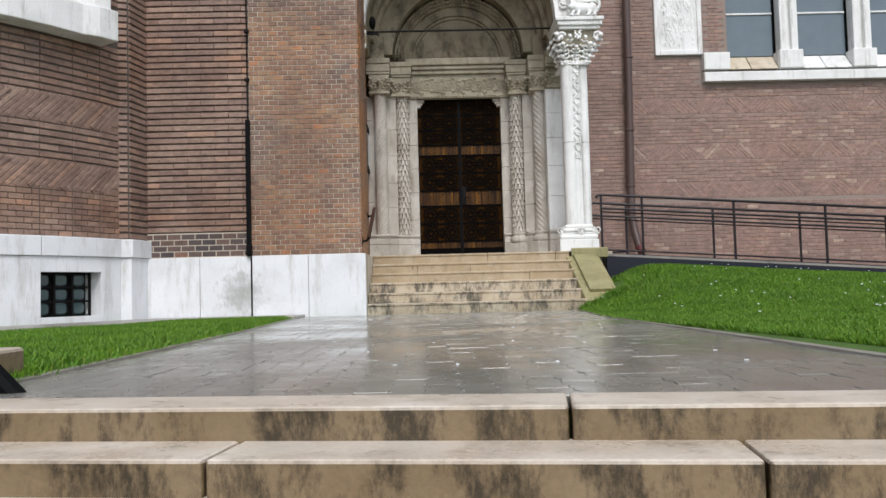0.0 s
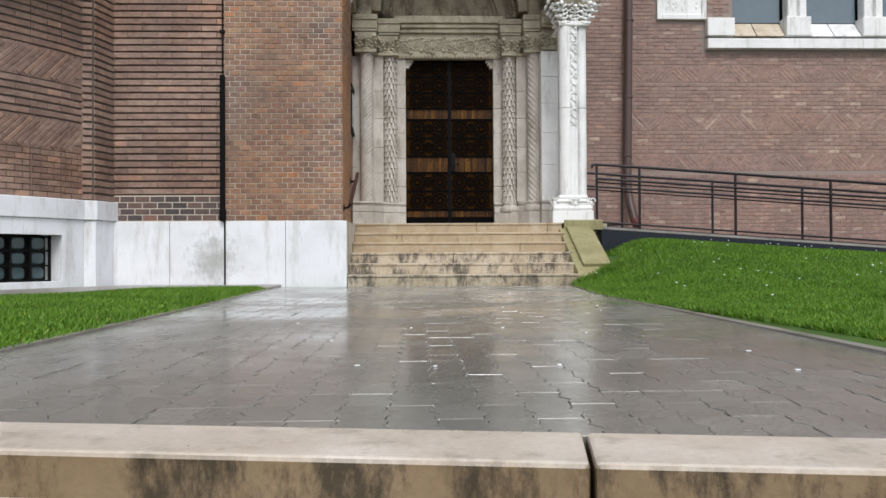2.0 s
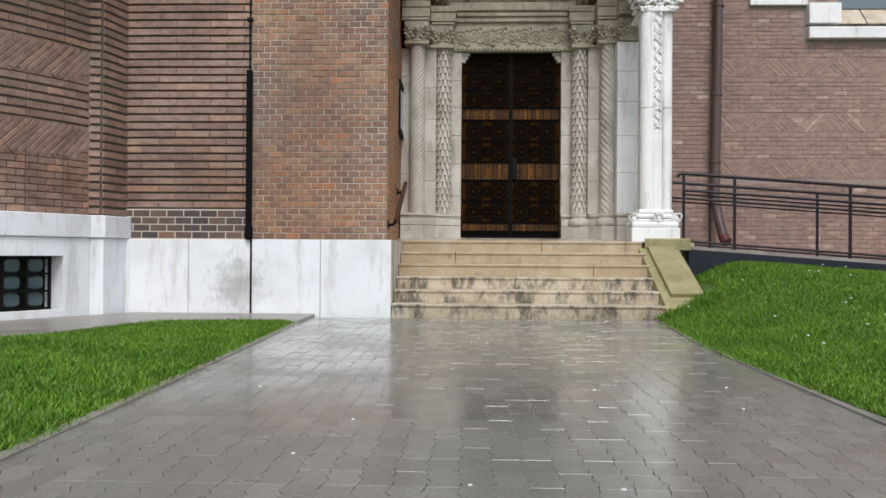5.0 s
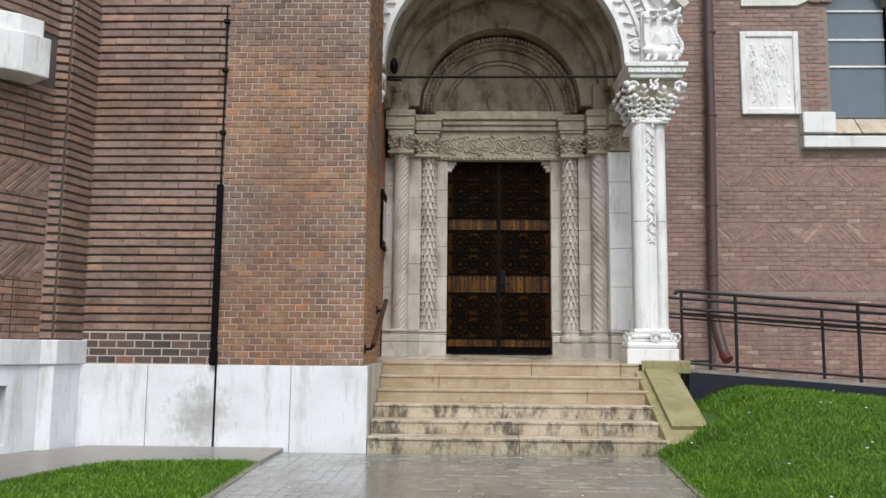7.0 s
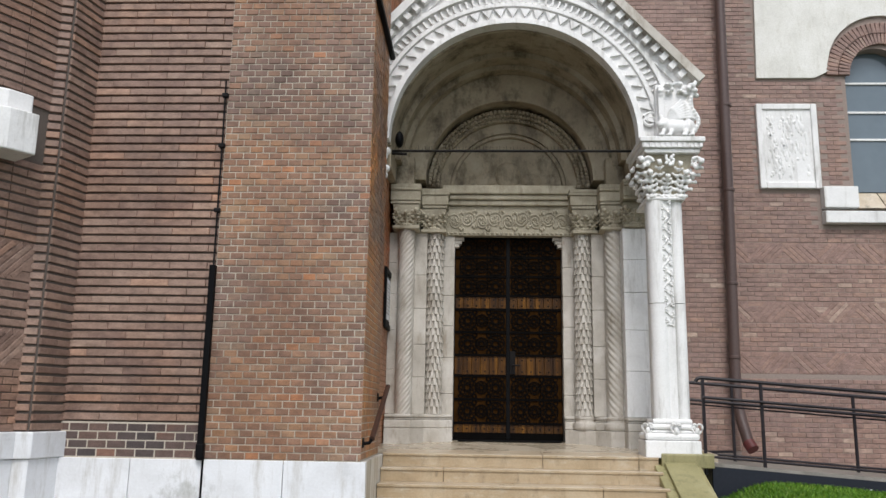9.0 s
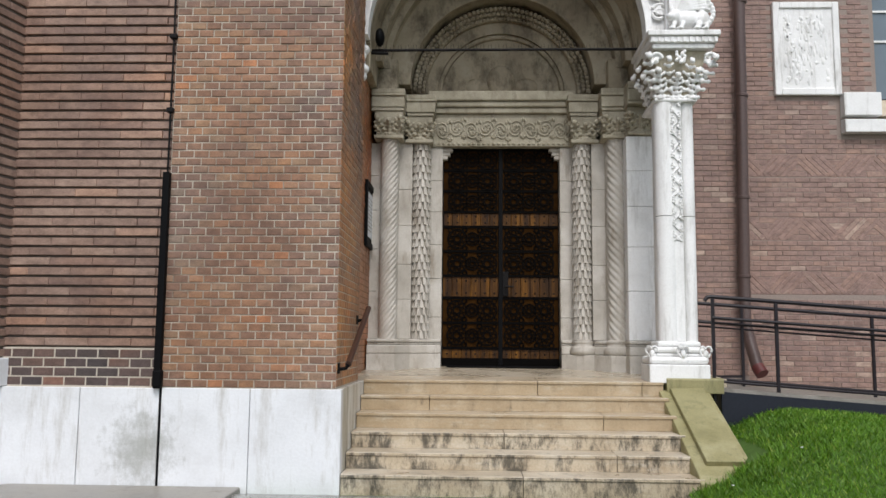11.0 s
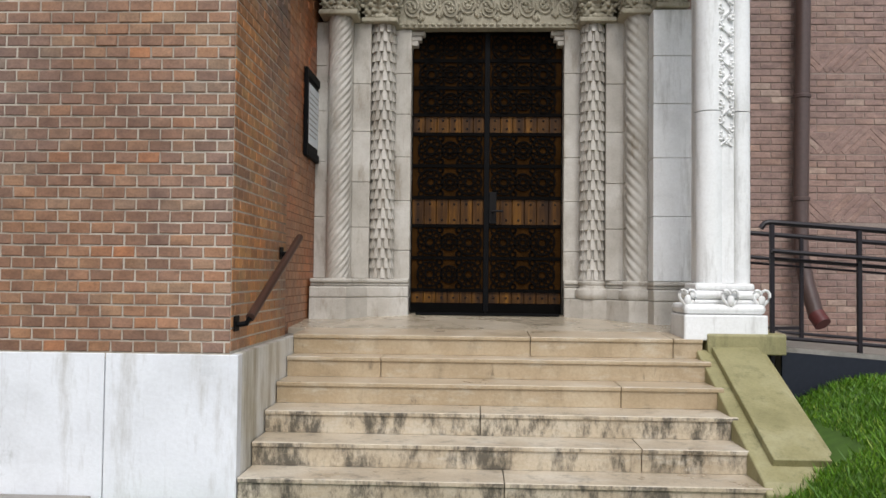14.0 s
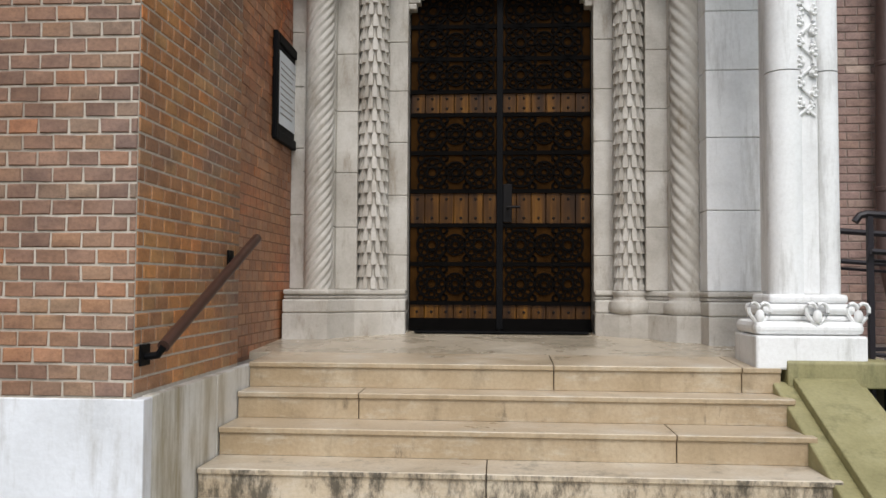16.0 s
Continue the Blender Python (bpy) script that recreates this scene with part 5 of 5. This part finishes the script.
for y, z in ((-3.5, 1.15), (-2.3, 1.64)):
    part("bracket", G().tube([(-1.65, y, z - 0.03), (-1.58, y, z - 0.02), (-1.555, y, z + 0.02)], 0.018, 8).box(-1.65, -1.64, y - 0.05, y + 0.05, z - 0.07, z + 0.03), M_BLACK, hand, "black iron bracket")
gut = tagged(part("side_gutter", G().prism([(-1.65, 6.12), (-1.59, 6.12), (-1.58, 6.17), (-1.65, 6.19)], -3.66, -2.0, "y"), M_BLACK, bevel=0.01), "dark metal gutter on the pier flank", "gutter")

# ---- brickwork ----
F_OUT = (0, -1)
HB = 0.148
pier_wall = thing("pier_brickwork", "brown header brick facing of the pier with pale joints", "brickwork", kind="structure")
front_rows = courses((PX0, PY + 0.043), (PBX - 0.002, PY + 0.043), F_OUT, 0.94, 9.0, 0.0762, HB, 0.011, 0.045)
side_rows = courses((PBX - 0.045, PY + 0.01), (PBX - 0.045, PBY), (1, 0), 0.95, 8.0, 0.0762, HB, 0.011, 0.045)
near = [r for r in front_rows if r[0][2] < 2.9 and r[3] > 0.13]
near_keys = set(id(r) for r in near[:300])
flank = thing("pier_flank_brickwork", "ochre-stained brown brick flank of the pier", "brickwork", kind="structure")
lay(side_rows, M_BRICKS, flank, "ochre-stained bricks higher up")
laid("brick_rest", [r for r in front_rows if id(r) not in near_keys], M_BRICK, pier_wall, "brown header bricks higher up")
variants = []
for k in range(4):
    bme = bpy.data.meshes.new("brick")
    pts = piece_points(HB - 0.011, 0.0652, 0.045, 0.005)
    for q in range(4, 12):
        pts[q] += np.array((rng.uniform(-0.0025, 0.0025), rng.uniform(-0.003, 0.003), rng.uniform(-0.0025, 0.0025)))
    bme.from_pydata(pts.tolist(), [], PIECE_F)
    bme.materials.append(M_BRICK)
    variants.append(bme)
for r in near[:300]:
    o = new("brick", variants[rng.randrange(4)])
    o.parent = pier_wall
    o.matrix_basis = Matrix.Translation((r[0][0], r[0][1], r[0][2])) @ Matrix.Rotation(radians(r[6]), 4, "Y")
ret = thing("return_brickwork", "orange-brown damp brick facing of the return wall", "brickwork", kind="structure")
lay(courses((-1.802, -2.27), (-1.802, 0.3), (1, 0), 0.95, 8.0, 0.0762, HB, 0.005, 0.04), M_BRICKO, ret, "orange-brown bricks")
west = thing("west_brickwork", "dark long bricks with deeply raked bed joints", "brickwork", kind="structure")
lay(courses((-4.91, -3.5), (PX0 - 0.01, -3.5), F_OUT, 0.94, 1.31, 0.0885, 0.21, 0.014, 0.05), M_BRICKF, west, "dark clinker bricks")
lay(courses((-4.91, -3.5), (PX0 - 0.01, -3.5), F_OUT, 1.31, 9.0, 0.097, 0.42, 0.024, 0.045, jitter=0.008, vj=0.003), M_BRICKD, west, "dark long bricks")

def skip_window(p, a, b, z):
    x = p[0]
    if 4.2 < x < 5.35 and 5.12 < z < 6.76:
        return False
    if x > 5.2 and 4.55 < z < 5.26:
        return False
    if z > 7.1 and x > 4.3 and not (5.45 < x < 5.6 and z < 7.3):
        return False
    for xc in (6.365, 7.945, 9.525):
        if abs(x - xc) < 0.6 and 4.6 < z < 7.2:
            return False
    return not (x > 6.8 and 5.0 < z < 7.2)


nave_rows = []
N0, N1 = (3.52, NY + 0.072), (12.0, NY + 0.072)
for z0, z1 in ((0.3, 2.13), (2.49, 2.95), (3.31, 3.93), (4.29, 9.3)):
    nave_rows += courses(N0, N1, F_OUT, z0, z1, 0.0765, 0.225, 0.009, 0.05, skip_window)
for z0, z1 in ((2.13, 2.49), (2.95, 3.31), (3.93, 4.29)):
    nave_rows += slanted(N0, N1, F_OUT, z0, z1, 0.05)
for xc in (6.47, 8.05):
    for ring_r in (0.665, 0.865):
        for k in range(36):
            a = 180 * (k + 0.5) / 36
            nave_rows.append(((xc + ring_r * math.cos(radians(a)), NY + 0.03, 7.22 + ring_r * math.sin(radians(a))), (1, 0), F_OUT, 0.19, 2 * math.pi * ring_r / 72 - 0.009, 0.06, a))
nave = thing("nave_brickwork", "purple-brown brickwork with zigzag bands on the nave wall", "brickwork", kind="structure")
lay(nave_rows, M_BRICKP, nave, "purple-brown bricks")
facade = thing("facade_brickwork", "purple-brown brick facing beside and above the porch", "brickwork", kind="structure")
lay(courses((-1.8, WY + 0.072), (3.5, WY + 0.072), F_OUT, 0.95, 9.6, 0.0765, 0.225, 0.009, 0.05,
                           lambda p, a, b, z: p[0] > 2.0 or z > 8.9 - 1.05 * abs(p[0])), M_BRICKP, facade, "purple-brown bricks")

# the curved apse wall: plain courses, slanted bands, long raked courses
apse_rows, pil_rows = [], []
for i in range(len(APSE) - 1):
    a, b = APSE[i], APSE[i + 1]
    t = Vector((b[0] - a[0], b[1] - a[1])).normalized()
    out = (-t.y, t.x)
    if out[1] > 0.35:
        out = (-out[0], -out[1])
    if i < 2:
        pil_rows += courses(a, b, out, 1.2, 9.0, 0.097, 0.5, 0.03, 0.04, vj=0.002)
        continue
    apse_rows += courses(a, b, out, 1.2, 1.82, 0.0775, 0.2, 0.01, 0.035)
    for z0, z1 in ((1.82, 2.24), (2.72, 3.14)):
        apse_rows += slanted(a, b, out, z0, z1, 0.035, 0.065)
    for z0, z1 in ((2.24, 2.72), (3.14, 4.05), (4.6, 9.0)):
        apse_rows += courses(a, b, out, z0, z1, 0.096, 0.4, 0.026, 0.04, vj=0.004)
apse = thing("apse_brickwork", "dark brown apse brickwork with slanted ornamental bands", "brickwork", kind="structure")
lay(apse_rows + pil_rows, M_BRICKD, apse, "dark brown apse bricks")

# ---- lawn ----
def blades(name, spots, label, mat, tall=(0.016, 0.04), wide=0.0065):
    n = len(spots)
    r = np.random.RandomState(5)
    p = np.array(spots)
    a = r.uniform(0, 2 * np.pi, n)
    h = r.uniform(*tall, n) * p[:, 3]
    w = r.uniform(0.6, 1.2, n) * wide
    d = np.stack([np.cos(a), np.sin(a)], 1)
    lean = r.uniform(-1.0, 1.0, (n, 2)) * h[:, None]
    v = np.zeros((n, 3, 3))
    v[:, 0, :2], v[:, 1, :2] = p[:, :2] - d * w[:, None], p[:, :2] + d * w[:, None]
    v[:, 0, 2] = v[:, 1, 2] = p[:, 2] - 0.006
    v[:, 2, :2], v[:, 2, 2] = p[:, :2] + lean, p[:, 2] + h
    me = bpy.data.meshes.new(name)
    me.from_pydata(v.reshape(-1, 3).tolist(), [], np.arange(3 * n).reshape(-1, 3).tolist())
    me.materials.append(mat)
    return tagged(new(name, me), label, "grass", kind="stuff")


gr = random.Random(21)


def apron_y(x):
    """The outer edge of the concrete strip along the wall foot."""
    pts = ((-9.0, -9.6), (-7.6, -8.9), (-5.2, -7.5), (-4.4, -6.2), (-4.17, -5.3), (-3.95, -4.84), (-3.4, -4.7), (-2.0, -4.58))
    for (x0, y0), (x1, y1) in zip(pts, pts[1:]):
        if x0 <= x <= x1:
            return y0 + (y1 - y0) * (x - x0) / (x1 - x0)
    return -9.6


east, westg = [], []
while len(east) < 330000:
    x, y = PATH_RX(-8) + 8.2 * gr.random() ** 1.5, gr.uniform(KERB_Y + 0.3, -1.95)
    if x < PATH_RX(y) + gr.uniform(-0.03, 0.05):
        continue
    if y > -3.45 and x < 2.4:
        continue
    tuft = 2.2 if (x < 2.9 and -4.1 < y < -2.8 and gr.random() < 0.35) else (1.6 if y > -2.25 else 1.0)
    east.append((x, y, lawn_z(x, y), tuft))
while len(westg) < 130000:
    x, y = PATH_LX(-8) + 0.4 - 4.6 * gr.random() ** 1.2, gr.uniform(KERB_Y + 0.3, -4.55)
    if x > PATH_LX(y) - gr.uniform(-0.02, 0.05) or y > apron_y(x) + gr.uniform(-0.03, 0.06):
        continue
    westg.append((x, y, lawn_z(x, y), 1.0))
blades("lawn_grass", east, "vivid green wet lawn grass on the bank", M_GRASS)
blades("lawn_grass", westg, "vivid green wet lawn grass on the flat lawn", M_GRASS)
g = G()
for k in range(60):
    x, y = gr.uniform(1.8, 7.5), gr.uniform(-9, -2.2)
    if not (y > -3.6 and x < 2.5):
        g.ball((x, y, lawn_z(x, y) + 0.06), (0.014, 0.014, 0.006), 6, 4)
tagged(part("daisies", g, M_PAPER), "tiny white daisies in the lawn", "flowers", kind="stuff")

# ---- block paving ----
PW, PD = 0.112, 0.182


def paver_mesh(seed):
    r = random.Random(seed)
    w, d = PW / 2 - 0.0012, PD / 2 - 0.0013
    side = [(0.0, -d), (0.002, -d * 0.5), (0.013, -d * 0.28), (-0.012, d * 0.3), (-0.002, d * 0.5), (0.0, d)]
    ring_ = [(w + a, b) for a, b in side] + [(-w + a, b) for a, b in side[::-1]]
    vs = [(a, b, -0.035) for a, b in ring_] + [(a, b, -0.0016) for a, b in ring_] + [(a * 0.976, b * 0.99, 0.0) for a, b in ring_]
    tx, ty = r.uniform(-0.004, 0.004), r.uniform(-0.003, 0.003)
    vs = [(a, b, c + a * tx + b * ty) for a, b, c in vs]
    fs = [(i, (i + 1) % 12, 12 + (i + 1) % 12, 12 + i) for i in range(12)] + [(12 + i, 12 + (i + 1) % 12, 24 + (i + 1) % 12, 24 + i) for i in range(12)] + [tuple(range(24, 36))]
    return vs, fs


pave = thing("block_paving", "wet grey interlocking concrete block paving", "paving", kind="structure")
forms = [paver_mesh(s) for s in range(6)]
form_meshes = []
for vs, fs in forms:
    me = bpy.data.meshes.new("paver")
    me.from_pydata(vs, [], fs)
    me.materials.append(M_PAVE)
    form_meshes.append(me)
far_v, far_f, count = [], [], 0
pr = random.Random(4)
for j in range(57):
    y = -13.95 + PD * (j + 0.5)
    for i in range(44):
        x = -2.85 + PW * i + 0.004 * (j % 3)
        if y > -3.7 or x < PATH_LX(y) - 0.09 or x > PATH_RX(y) + 0.09 or y < kerb_back(x) - 0.06:
            continue
        k, dz = pr.randrange(6), pr.uniform(-0.0015, 0.0015)
        if count < 300 and j < 22 and -1.5 < x < 0.6:
            o = new("paver", form_meshes[k])
            o.parent, o.location = pave, (x, y, dz + rise(y))
            count += 1
        else:
            n0 = len(far_v)
            far_v += [(a + x, b + y, c + dz + rise(y)) for a, b, c in forms[k][0]]
            far_f += [tuple(q + n0 for q in f) for f in forms[k][1]]
me = bpy.data.meshes.new("paver_rest")
me.from_pydata(far_v, [], far_f)
me.materials.append(M_PAVE)
rest = new("paver_rest", me)
rest.parent = pave
tagged(rest, "wet grey concrete blocks", kind="stuff")
g = G()
for k in range(26):
    x, y = pr.uniform(-2, 1.0), pr.uniform(-13, -5)
    g.box(x, x + pr.uniform(0.008, 0.02), y, y + pr.uniform(0.005, 0.014), rise(y) + 0.001, rise(y) + 0.005)
tagged(part("petal_litter", g, M_PAPER), "small pale petals scattered on the wet paving", "litter", kind="stuff")
